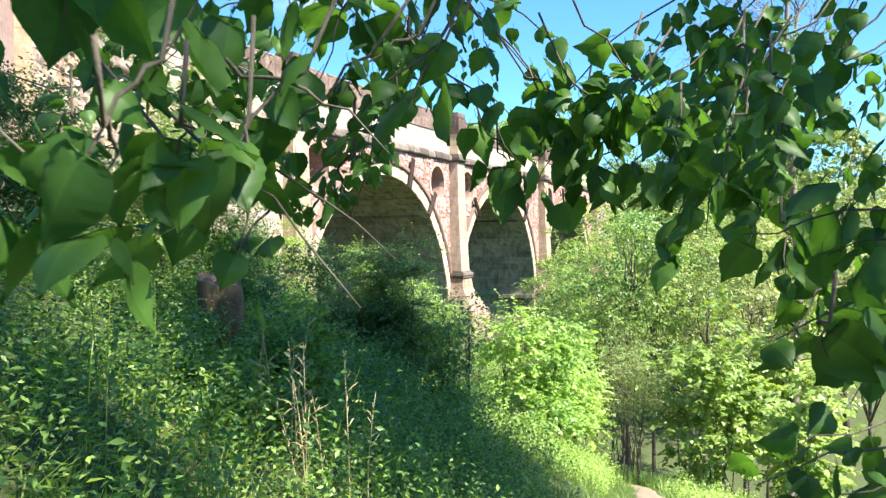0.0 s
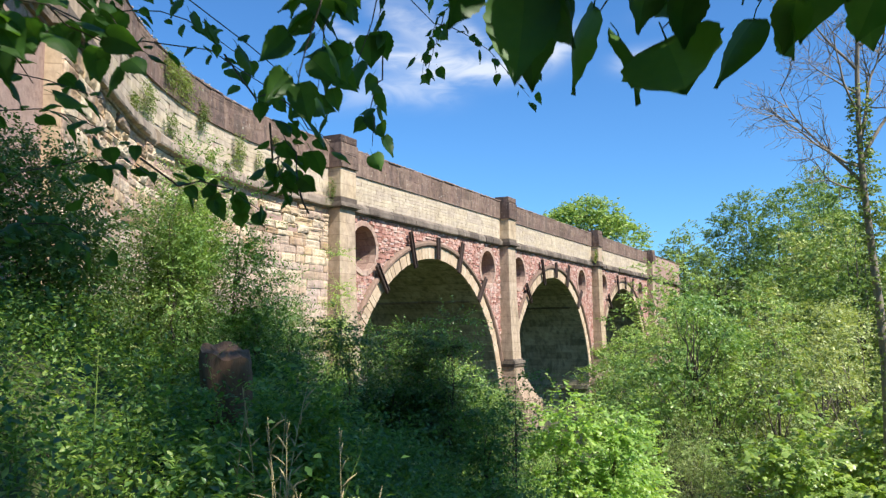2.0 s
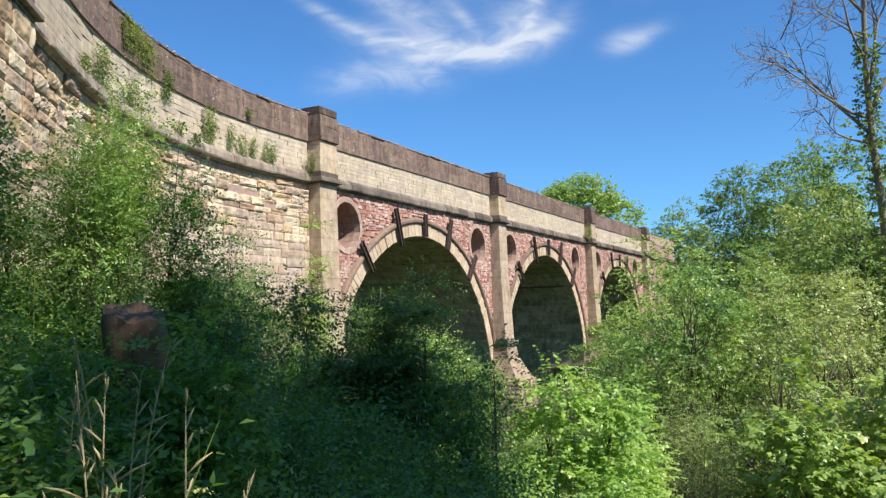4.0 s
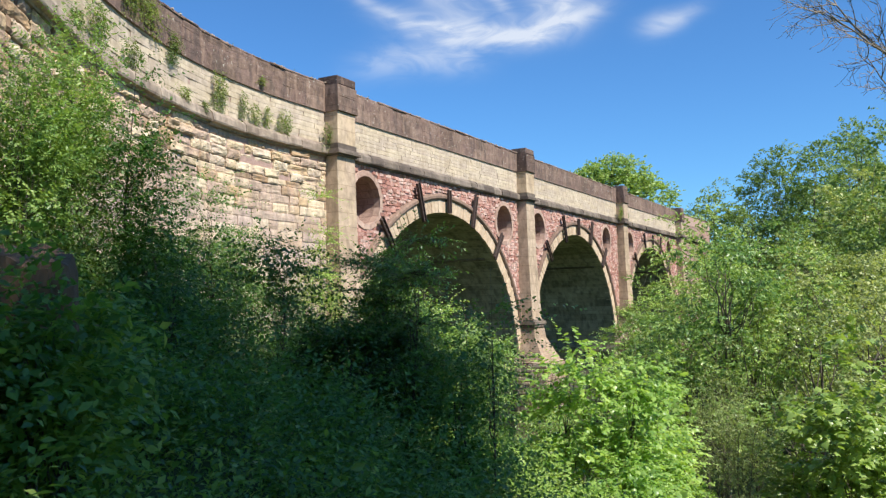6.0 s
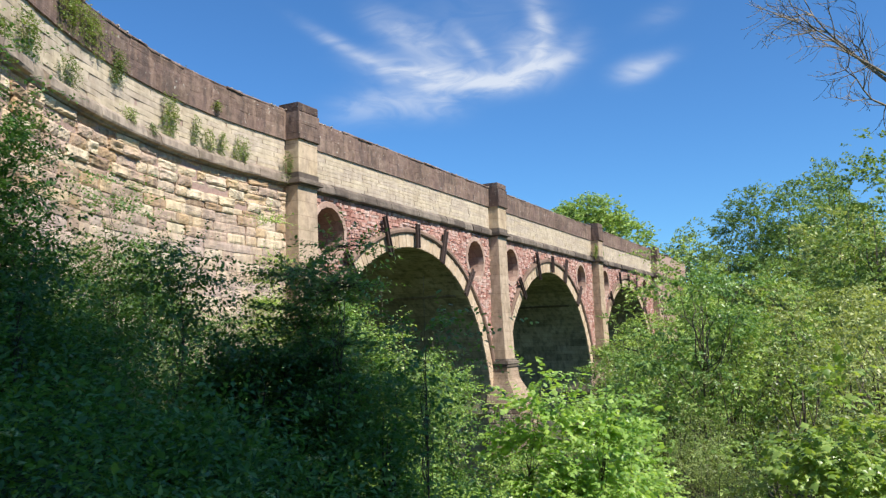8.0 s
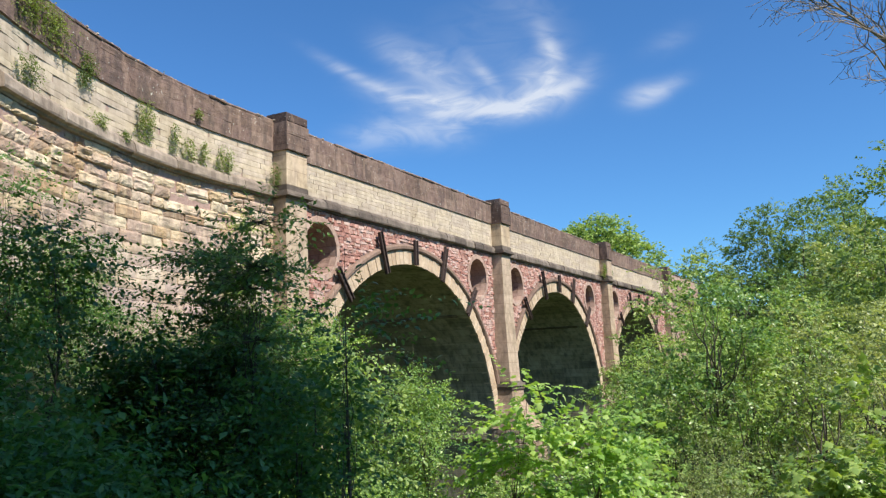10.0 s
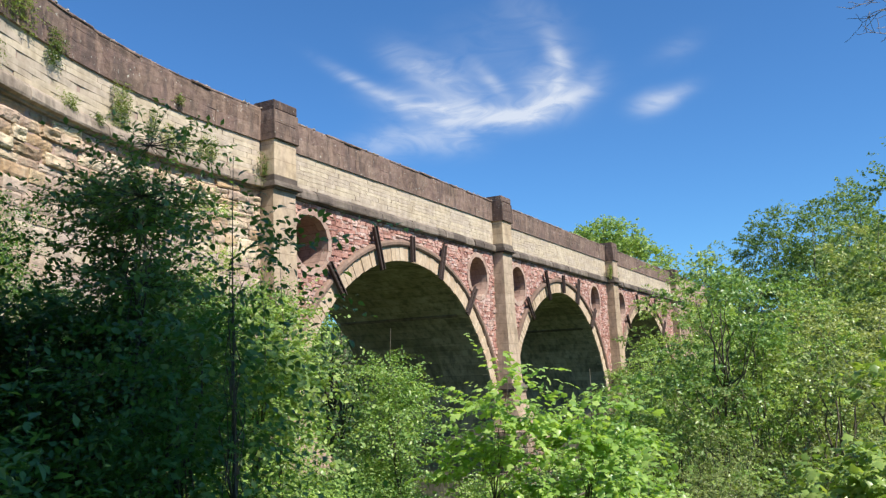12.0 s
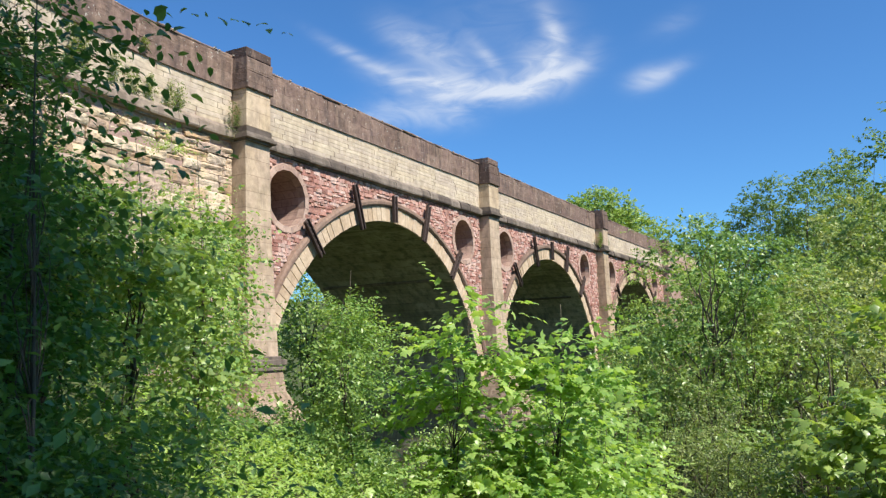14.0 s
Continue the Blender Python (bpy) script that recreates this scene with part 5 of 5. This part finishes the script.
def lime_leaf(seed):
    """A heart-shaped blade with a toothed rim, folded along its midrib, one long, hanging from its stalk along -z."""
    r = np.random.default_rng(seed)
    s = Solid()
    n = 13
    bend = r.uniform(-0.12, 0.2)
    rim = []
    for k in range(n):
        q = k / (n - 1)
        w = 0.47 * math.sin(math.pi * q ** 0.7) ** 0.72 * (1 - 0.12 * q * q) * (1.04 if k % 2 else 0.97)
        z = 0.09 * math.sin(math.pi * min(q / 0.22, 1.0)) - q ** 1.15
        rim.append((w, z - (0.12 if k == n - 1 else 0.0)))
    ribs = [(0.0, z) for _, z in rim]
    for side in (-1, 1):
        base = len(s.v)
        for (w, z), (_, zr) in zip(rim, ribs):
            s.v.append((0, 0.10 * math.sin(-zr * 3.1) + bend * zr * zr, zr))
            s.v.append((side * w * 0.55, 0.05 * w + 0.10 * math.sin(-z * 3.1) + bend * z * z - 0.03, z))
            s.v.append((side * w, -0.10 * w + bend * z * z + float(r.uniform(-0.025, 0.025)), z))
        for k in range(n - 1):
            i = base + 3 * k
            for a, b in ((0, 1), (1, 2)):
                f = (i + a, i + b, i + 3 + b, i + 3 + a)
                s.f.append(f if side > 0 else tuple(reversed(f)))
    s.tube([(0, 0.0, 0.0), (0, 0.02, 0.16), (0, -0.02, 0.36)], [0.012, 0.01, 0.01], 4)
    return s.mesh("leaf", L_LIME, True)


BLADES = [lime_leaf(k) for k in range(6)]


def bough(twigs, seed, more=2.0, hang=0.75, sweep_from=-1.0):
    """Slanting twigs with large leaves set alternately: start, end, number of leaves, leaf length."""
    r = np.random.default_rng(seed)
    across = Vector((-0.44, 0.9, 0.0))
    for a, b, n, size in twigs:
        a, b = Vector(a), Vector(b)
        run = (a - b).length
        lean = across * (sweep_from if r.uniform() < 0.75 else -sweep_from) * run * float(r.uniform(0.35, 0.95))
        start = a + lean + Vector((0, 0, -0.12 * run))
        bow = Vector((0, 0, 0.16 * run)) + Vector(r.normal(size=3)) * 0.04 * run

        def curve(t):
            return start.lerp(b, t) + bow * (4 * t * (1 - t))
        back = start + (start - b) * 0.4 + Vector((0, 0, 0.05))
        s = Solid()
        pts = [back] + [curve(t) + Vector(r.normal(size=3)) * 0.006 for t in np.linspace(0, 1, 8)]
        s.tube(pts, [0.0032, 0.0030, 0.0028, 0.0026, 0.0024, 0.0021, 0.0018, 0.0015, 0.001], 5)
        twig = part_of("twig", s.mesh("twig", M_BARK, True), lime_a)
        twig.matrix_parent_inverse = lime_a.matrix_basis.inverted()
        n = int(n * more)
        size *= 0.72
        for k in range(n):
            t = (k + 0.7) / n
            way = (curve(min(t + 0.05, 1.0)) - curve(t - 0.05)).normalized()
            side = way.cross(Vector((0, 0, 1)) + Vector(r.normal(size=3)) * 0.35).normalized() * (1 if k % 2 else -1)
            sz = size * float(r.uniform(0.5, 1.2))
            d = (way * 0.45 + side * 0.8 + Vector((0, 0, -hang)) + Vector(r.normal(size=3)) * 0.32).normalized()
            up = Vector((*(r.normal(size=2) * 0.75), 0.75))
            y = (up - d * up.dot(d)).normalized()
            x = y.cross(-d)
            p = curve(t) + (side * 0.4 + d) * sz * float(r.uniform(0.2, 0.45)) + Vector(r.normal(size=3)) * (0.008 + size * 0.22)
            if min((p - Vector(row[1])).length for row in PATH[:8]) < 0.45:
                continue
            leaf = part_of("leaf", BLADES[int(r.integers(6))], twig)
            leaf.matrix_basis = Matrix(((x.x, y.x, -d.x, p.x), (x.y, y.y, -d.y, p.y), (x.z, y.z, -d.z, p.z), (0, 0, 0, 1))) @ Matrix.Diagonal((sz * float(r.uniform(0.85, 1.15)), sz, sz, 1))


NEAR_RIGHT = [
    ((-29.59, -20.74, 2.53),  (-29.49, -20.64, 2.02), 9,0.13),
    ((-29.42, -20.81, 2.56),  (-29.41, -20.78, 2.07), 9,0.12),
    ((-29.3, -20.87, 2.57),  (-29.3, -20.83, 2.13), 9,0.115),
    ((-29.47, -20.99, 2.49),  (-29.42, -20.92, 1.97), 9,0.12),
    ((-29.55, -21.09, 2.44),  (-29.56, -21.02, 1.88), 10,0.12),
    ((-29.64, -21.14, 2.4),  (-29.65, -21.08, 1.79), 11,0.12),
    ((-29.54, -21.21, 2.42),  (-29.55, -21.15, 1.85), 10,0.12),
    ((-29.54, -21.29, 2.4),  (-29.45, -21.24, 1.99), 8,0.12),
]
bough(NEAR_RIGHT, 90, 1.25)
FAR_RIGHT = [
    ((-28.4, -20.71, 3.05),  (-28.45, -20.74, 2.37), 10,0.1),
    ((-28.73, -20.98, 2.92),  (-28.7, -21.01, 2.25), 12,0.1),
    ((-28.33, -21.15, 3.01),  (-28.38, -21.16, 2.18), 12,0.1),
    ((-28.89, -21.34, 2.83),  (-28.87, -21.37, 1.98), 13,0.1),
    ((-28.5, -21.5, 2.92),  (-28.58, -21.5, 2.1), 12,0.1),
    ((-28.88, -21.65, 2.75),  (-28.88, -21.61, 1.98), 12,0.1),
    ((-29.09, -20.92, 2.64),  (-29.18, -21.27, 1.85), 10,0.11),
]
bough(FAR_RIGHT, 91, 1.9)
HIGH_RIGHT = [
    ((-28.46, -21.15, 2.68),  (-28.63, -21.0, 2.24), 10,0.11),
    ((-28.16, -21.33, 2.71),  (-28.34, -21.18, 2.18), 10,0.11),
    ((-28.42, -21.5, 2.61),  (-28.58, -21.36, 2.08), 10,0.11),
    ((-28.12, -21.69, 2.59),  (-28.29, -21.56, 2.05), 10,0.11),
    ((-28.75, -20.96, 2.65),  (-28.89, -20.86, 2.33), 10,0.11),
    ((-28.71, -21.6, 2.21),  (-28.86, -21.46, 1.8), 10,0.11),
    ((-28.9, -21.66, 1.95),  (-29.05, -21.51, 1.67), 10,0.11),
]
bough(HIGH_RIGHT, 103, 2.0)
HIGH_LEFT = [
    ((-30.29, -19.65, 2.44),  (-30.36, -19.65, 2.12), 9,0.1),
    ((-30.07, -19.65, 2.48),  (-30.15, -19.63, 2.2), 9,0.1),
    ((-30.08, -19.89, 2.46),  (-30.16, -19.85, 2.2), 9,0.1),
    ((-29.84, -19.92, 2.49),  (-29.95, -19.87, 2.21), 9,0.1),
    ((-30.38, -19.7, 2.14),  (-30.38, -19.85, 1.94), 9,0.1),
    ((-29.87, -20.13, 2.47),  (-29.96, -20.09, 2.28), 9,0.1),
]
bough(HIGH_LEFT, 104, 1.6)
OVER_RIGHT = [
    ((-29.78, -21.14, 2.27),  (-29.96, -21.08, 2.08), 6,0.088),
    ((-29.85, -21.24, 2.26),  (-30.03, -21.18, 2.09), 6,0.088),
    ((-29.86, -21.33, 2.23),  (-30.05, -21.27, 2.06), 6,0.088),
    ((-29.93, -21.41, 2.16),  (-30.12, -21.34, 2.01), 6,0.088),
    ((-29.75, -21.19, 2.12),  (-29.94, -21.13, 1.95), 6,0.088),
    ((-29.82, -21.3, 2.1),  (-30.0, -21.23, 1.94), 6,0.088),
    ((-29.94, -21.38, 2.03),  (-30.13, -21.32, 1.89), 6,0.088),
    ((-29.78, -21.25, 1.97),  (-29.97, -21.19, 1.82), 6,0.088),
    ((-29.84, -21.35, 1.93),  (-30.03, -21.28, 1.79), 6,0.088),
    ((-29.93, -21.41, 1.86),  (-30.12, -21.34, 1.74), 6,0.088),
    ((-29.86, -21.43, 1.73),  (-30.05, -21.35, 1.62), 6,0.088),
]
bough(OVER_RIGHT, 108, 1.6, 0.9, 0.4)
LOW_RIGHT = [
    ((-30.28, -21.52, 1.86),  (-30.29, -21.28, 1.8), 7,0.12),
    ((-30.39, -21.53, 1.79),  (-30.29, -21.41, 1.78), 6,0.11),
    ((-30.4, -21.53, 1.75),  (-30.41, -21.32, 1.65), 7,0.12),
    ((-30.51, -21.52, 1.71),  (-30.52, -21.39, 1.64), 7,0.12),
    ((-29.98, -21.57, 1.92),  (-30.0, -21.48, 1.67), 8,0.1),
]
bough(LOW_RIGHT, 92)
EDGE_RIGHT = [
    ((-29.92, -21.58, 1.56),  (-30.06, -21.37, 1.57), 7,0.1),
    ((-30.03, -21.58, 1.49),  (-30.17, -21.35, 1.42), 7,0.1),
    ((-30.14, -21.57, 1.44),  (-30.3, -21.31, 1.4), 7,0.1),
    ((-29.58, -21.6, 1.8),  (-29.71, -21.45, 1.62), 7,0.1),
    ((-29.79, -21.62, 1.64),  (-29.92, -21.46, 1.48), 7,0.1),
    ((-30.26, -21.55, 1.41),  (-30.36, -21.42, 1.4), 7,0.1),
]
bough(EDGE_RIGHT, 105, 1.8)
MID_RIGHT = [
    ((-29.69, -20.67, 2.31),  (-29.64, -20.69, 1.99), 9,0.11),
    ((-29.72, -20.88, 2.24),  (-29.66, -20.89, 2.05), 8,0.11),
    ((-29.61, -20.94, 2.27),  (-29.54, -20.94, 1.98), 9,0.11),
    ((-29.7, -21.03, 2.22),  (-29.62, -21.01, 1.88), 9,0.11),
    ((-29.67, -21.07, 2.15),  (-29.62, -21.06, 1.78), 9,0.11),
    ((-29.65, -20.77, 2.29),  (-29.56, -20.83, 2.02), 9,0.11),
]
bough(MID_RIGHT, 93, 1.6)
NEAR_LEFT = [
    ((-30.92, -20.54, 2.37),  (-30.93, -20.59, 2.0), 12,0.12),
    ((-31.06, -20.6, 2.31),  (-31.07, -20.59, 2.06), 9,0.13),
    ((-30.77, -20.66, 2.41),  (-30.77, -20.64, 2.13), 8,0.13),
    ((-30.93, -20.59, 2.06),  (-30.94, -20.67, 1.84), 8,0.12),
    ((-31.14, -20.6, 2.05),  (-31.13, -20.69, 1.83), 9,0.13),
    ((-30.54, -20.56, 2.26),  (-30.51, -20.66, 1.86), 8,0.12),
    ((-30.64, -20.68, 2.43),  (-30.65, -20.69, 2.29), 5,0.13),
    ((-31.22, -20.66, 1.94),  (-31.11, -20.71, 1.86), 6,0.13),
    ((-30.4, -20.73, 2.5),  (-30.34, -20.67, 2.09), 7,0.11),
    ((-30.58, -20.37, 2.33),  (-30.5, -20.59, 2.09), 8,0.11),
]
bough(NEAR_LEFT, 94, 1.3)
CLOSE_LEFT = [
    ((-30.64, -20.64, 2.15),  (-30.63, -20.65, 1.91), 12,0.062),
    ((-30.69, -20.59, 2.14),  (-30.64, -20.57, 1.93), 11,0.062),
    ((-30.57, -20.65, 2.18),  (-30.58, -20.64, 2.0), 9,0.06),
    ((-30.63, -20.59, 1.97),  (-30.56, -20.65, 1.86), 8,0.062),
    ((-30.42, -20.6, 2.23),  (-30.38, -20.65, 1.99), 9,0.06),
    ((-30.61, -20.47, 1.95),  (-30.55, -20.52, 1.89), 7,0.06),
]
bough(CLOSE_LEFT, 95, 1.3)
DROOPING_LEFT = [
    ((-31.19, -20.63, 2.01),  (-31.17, -20.72, 1.83), 6,0.12),
    ((-31.08, -20.65, 1.96),  (-31.03, -20.72, 1.85), 6,0.11),
    ((-30.93, -20.66, 2.0),  (-30.9, -20.72, 1.8), 6,0.11),
]
bough(DROOPING_LEFT, 96, 1.6)
BROAD_LEFT = [
    ((-30.68, -20.68, 2.0),  (-30.77, -20.80, 1.72), 4,0.085),
    ((-30.62, -20.72, 1.96),  (-30.71, -20.83, 1.78), 3,0.09),
    ((-30.80, -20.78, 2.05),  (-30.84, -20.88, 1.92), 3,0.08),
    ((-30.62, -20.42, 1.88),  (-30.70, -20.52, 1.72), 4,0.10),
]
bough(BROAD_LEFT, 102, 1.6, 0.8, 1.0)
EDGE_LEFT = [
    ((-28.75, -19.4, 2.06),  (-28.5, -19.44, 1.96), 9,0.075),
    ((-28.73, -19.39, 1.98),  (-28.53, -19.4, 1.91), 9,0.075),
    ((-28.57, -19.38, 1.96),  (-28.47, -19.4, 2.16), 6,0.075),
    ((-28.49, -19.45, 2.3),  (-28.34, -19.51, 2.12), 4,0.11),
    ((-28.12, -19.31, 2.48),  (-27.92, -19.41, 2.22), 6,0.095),
    ((-26.25, -18.62, 3.34),  (-26.09, -18.69, 3.1), 3,0.09),
    ((-25.98, -19.12, 3.34),  (-25.79, -19.26, 3.02), 4,0.09),
]
bough(EDGE_LEFT, 97)
OVER_LEFT = [
    ((-29.37, -19.5, 2.68),  (-29.12, -19.41, 2.6), 8,0.1),
    ((-29.07, -19.38, 2.75),  (-28.9, -19.87, 2.25), 16,0.1),
    ((-28.75, -19.2, 2.94),  (-28.82, -19.76, 2.14), 14,0.1),
    ((-29.7, -19.56, 2.52),  (-29.39, -19.49, 2.39), 12,0.1),
    ((-29.7, -19.49, 2.35),  (-29.28, -19.55, 2.23), 14,0.1),
    ((-29.38, -19.27, 2.51),  (-29.16, -19.5, 2.15), 12,0.1),
    ((-29.7, -19.44, 2.17),  (-29.52, -19.6, 2.26), 9,0.1),
    ((-28.71, -18.96, 2.99),  (-28.35, -19.24, 2.73), 12,0.09),
]
bough(OVER_LEFT, 98, 1.5)
UPPER_LEFT = [
    ((-29.21, -19.62, 2.51),  (-28.7, -19.72, 2.16), 14,0.1),
    ((-29.21, -19.83, 2.34),  (-29.06, -19.89, 2.05), 10,0.1),
    ((-29.58, -19.77, 2.31),  (-29.38, -19.79, 2.3), 9,0.1),
    ((-29.55, -19.73, 2.18),  (-29.37, -19.71, 2.09), 9,0.1),
    ((-28.79, -19.54, 2.69),  (-28.5, -19.7, 2.28), 12,0.1),
    ((-29.62, -19.71, 2.26),  (-29.46, -19.62, 2.01), 10,0.1),
]
bough(UPPER_LEFT, 99, 1.5)
HANGING = [
    ((-27.62, -18.83, 3.38),  (-26.6, -19.07, 3.32), 14,0.09),
    ((-27.27, -19.04, 3.46),  (-26.23, -19.3, 3.18), 14,0.09),
    ((-26.44, -18.79, 3.45),  (-26.32, -18.76, 3.03), 7,0.09),
    ((-26.34, -19.18, 3.34),  (-26.13, -19.36, 2.87), 9,0.09),
    ((-27.89, -18.77, 3.29),  (-27.64, -19.09, 2.91), 10,0.09),
]
bough(HANGING, 100)
BROAD_RIGHT = [
    ((-29.52, -20.65, 2.13),  (-29.49, -20.65, 1.97), 3,0.16),
    ((-29.52, -20.72, 2.22),  (-29.47, -20.75, 2.03), 4,0.16),
    ((-29.5, -20.82, 2.19),  (-29.45, -20.82, 1.99), 4,0.15),
    ((-29.45, -20.93, 2.08),  (-29.43, -20.93, 1.95), 3,0.15),
    ((-29.53, -20.8, 2.28),  (-29.46, -20.88, 2.09), 5,0.15),
    ((-29.49, -21.0, 2.23),  (-29.44, -21.03, 2.03), 4,0.15),
    ((-29.46, -21.07, 2.14),  (-29.42, -21.02, 1.87), 4,0.15),
    ((-29.59, -20.61, 2.29),  (-29.5, -20.68, 2.1), 5,0.14),
    ((-29.51, -20.87, 2.27),  (-29.46, -21.01, 2.15), 5,0.15),
]
bough(BROAD_RIGHT, 101, 1.2, 1.7)
TOP_RIGHT = [
    ((-29.43, -20.61, 2.08),  (-29.46, -20.6, 1.96), 3,0.15),
    ((-29.34, -20.68, 2.1),  (-29.38, -20.66, 1.99), 3,0.15),
    ((-29.35, -20.77, 2.08),  (-29.39, -20.75, 1.94), 3,0.15),
]
bough(TOP_RIGHT, 106, 1.0, 1.5)
LOW_SPRAYS = [
    ((-28.86, -18.47, 2.43),  (-28.7, -18.92, 2.27), 13,0.085),
    ((-28.78, -18.36, 2.28),  (-28.57, -18.93, 2.13), 13,0.085),
    ((-28.69, -18.29, 2.13),  (-28.46, -18.92, 2.06), 13,0.085),
    ((-28.39, -18.58, 2.77),  (-28.21, -19.09, 2.49), 13,0.085),
    ((-28.27, -18.59, 2.73),  (-28.02, -19.2, 2.27), 13,0.085),
    ((-28.81, -18.44, 1.9),  (-28.68, -18.85, 1.83), 13,0.085),
    ((-28.81, -18.38, 2.62),  (-28.67, -18.81, 2.46), 13,0.085),
]
bough(LOW_SPRAYS, 107, 1.5, 0.5, 0.3)


# ---- the masonry's single stones ----
ROCK = [block_mesh("block", M_WING, 0.55, 200 + k, 0.02, 8, 5) for k in range(12)]
WORN = [block_mesh("block", M_WING, 0.85, 220 + k, 0.032, 8, 5) for k in range(12)]
EVEN = [block_mesh("block", M_LOWER, 0.26, 240 + k, 0.014, 5, 3) for k in range(10)]
lay("block", EVEN, wing, -P0, -0.02, -0.5, 4.4, (0.28, 0.40), (0.5, 1.25), 0.038, (-0.035, 0.012), lambda u, z: z > 2.0 and u > -10.0, 5, "blockwork")
lay("block", ROCK, wing, -P0, -0.02, 4.4, 5.7, (0.26, 0.38), (0.5, 1.25), 0.048, (-0.05, 0.025), lambda u, z: u > -11.5, 55, "upper_blockwork")
lay("block", WORN, wing, -P0, -0.02, 5.7, Z_COR - 0.005, (0.24, 0.38), (0.45, 1.3), 0.08, (-0.10, 0.04), lambda u, z: u > -11.5, 56, "worn_blockwork")
ASHLAR = [block_mesh("ashlar", M_BAND, 0.1, 300 + k, 0.024, 2, 2) for k in range(4)]
lay("ashlar", ASHLAR, wing, -P0, -0.02, Z_BAND, Z_PAR, (0.15, 0.21), (1.2, 2.6), 0.008, (-0.003, 0.004), lambda u, z: u > -14, 6, "ashlar_work")
bands = [part_of("upper_band", Solid().mesh("upper_band", M_BAND), aqueduct, "pale coursed ashlar band") for _ in range(3)]
walls = [part_of("parapet", Solid().mesh("parapet", M_PARAPET), aqueduct, "dark weathered stone parapet") for _ in range(4)]
SLAB = [block_mesh("parapet_stone", M_PARAPET, 0.45, 400 + k, 0.0008, 4, 3) for k in range(5)]
for k in range(3):
    u0, u1 = PIL[k] + PIL_W, PIL[k + 1]
    lay("ashlar", ASHLAR, bands[k], u0, u1, Z_BAND, Z_PAR, (0.15, 0.21), (1.2, 2.6), 0.008, (-0.003, 0.004), lambda u, z: k == 0, 7 + k, "ashlar_work")
    lay("parapet_stone", SLAB, walls[k], u0, u1, Z_PAR + 0.002, Z_TOP - 0.06, (0.38, 0.62), (0.9, 2.0), 0.02, (0.055, 0.068), lambda u, z: True, 17 + k, "stonework")
lay("parapet_stone", SLAB, walls[3], -P0, -0.02, Z_PAR + 0.002, Z_TOP - 0.06, (0.38, 0.62), (0.9, 2.0), 0.02, (0.055, 0.068), lambda u, z: True, 27, "stonework")
lay("block", ROCK, wing, -P0 - 2.4, -P0, -0.5, Z_COR - 0.02, (0.3, 0.44), (0.5, 1.2), 0.065, (0.27, 0.33), lambda u, z: z > 2.5, 41, "corner_pier_blockwork")


# crumbling mortar, lichen and small weeds along the top of the coping
r = np.random.default_rng(71)
crumbs = Solid()
tufts, ways = [], []
for _ in range(300):
    u = float(r.uniform(-P0, 64.0))
    p = face_point(u, float(r.uniform(0.0, 0.10)), Z_TOP + 0.01)
    size = float(r.uniform(0.012, 0.045))
    ring = [[(p.x + size * f * math.cos(a) * float(r.uniform(0.7, 1.2)), p.y + size * f * math.sin(a) * float(r.uniform(0.7, 1.2)), p.z + z * size) for a in np.linspace(0, 2 * math.pi, 6, endpoint=False)] for f, z in ((1.3, -0.3), (1.1, 0.5), (0.5, 0.95))]
    crumbs.rings(ring)
    if r.uniform() < 0.22:
        tufts.append(tuple(p))
        ways.append((*(r.normal(size=2) * 0.5), 1.0))
tagged(part_of("coping_crumbs", crumbs.mesh("coping_crumbs", M_CRUMB), aqueduct, "pale crumbs of mortar and lichen"), kind="stuff")
v, f = sprays(r, np.array(tufts), np.array(ways), 0.12, 6, 0.05, wide=0.4)
tagged(part_of("coping_weeds", tri_mesh("coping_weeds", v, f, L_IVY), aqueduct, "small weeds rooted in the coping"), kind="stuff")
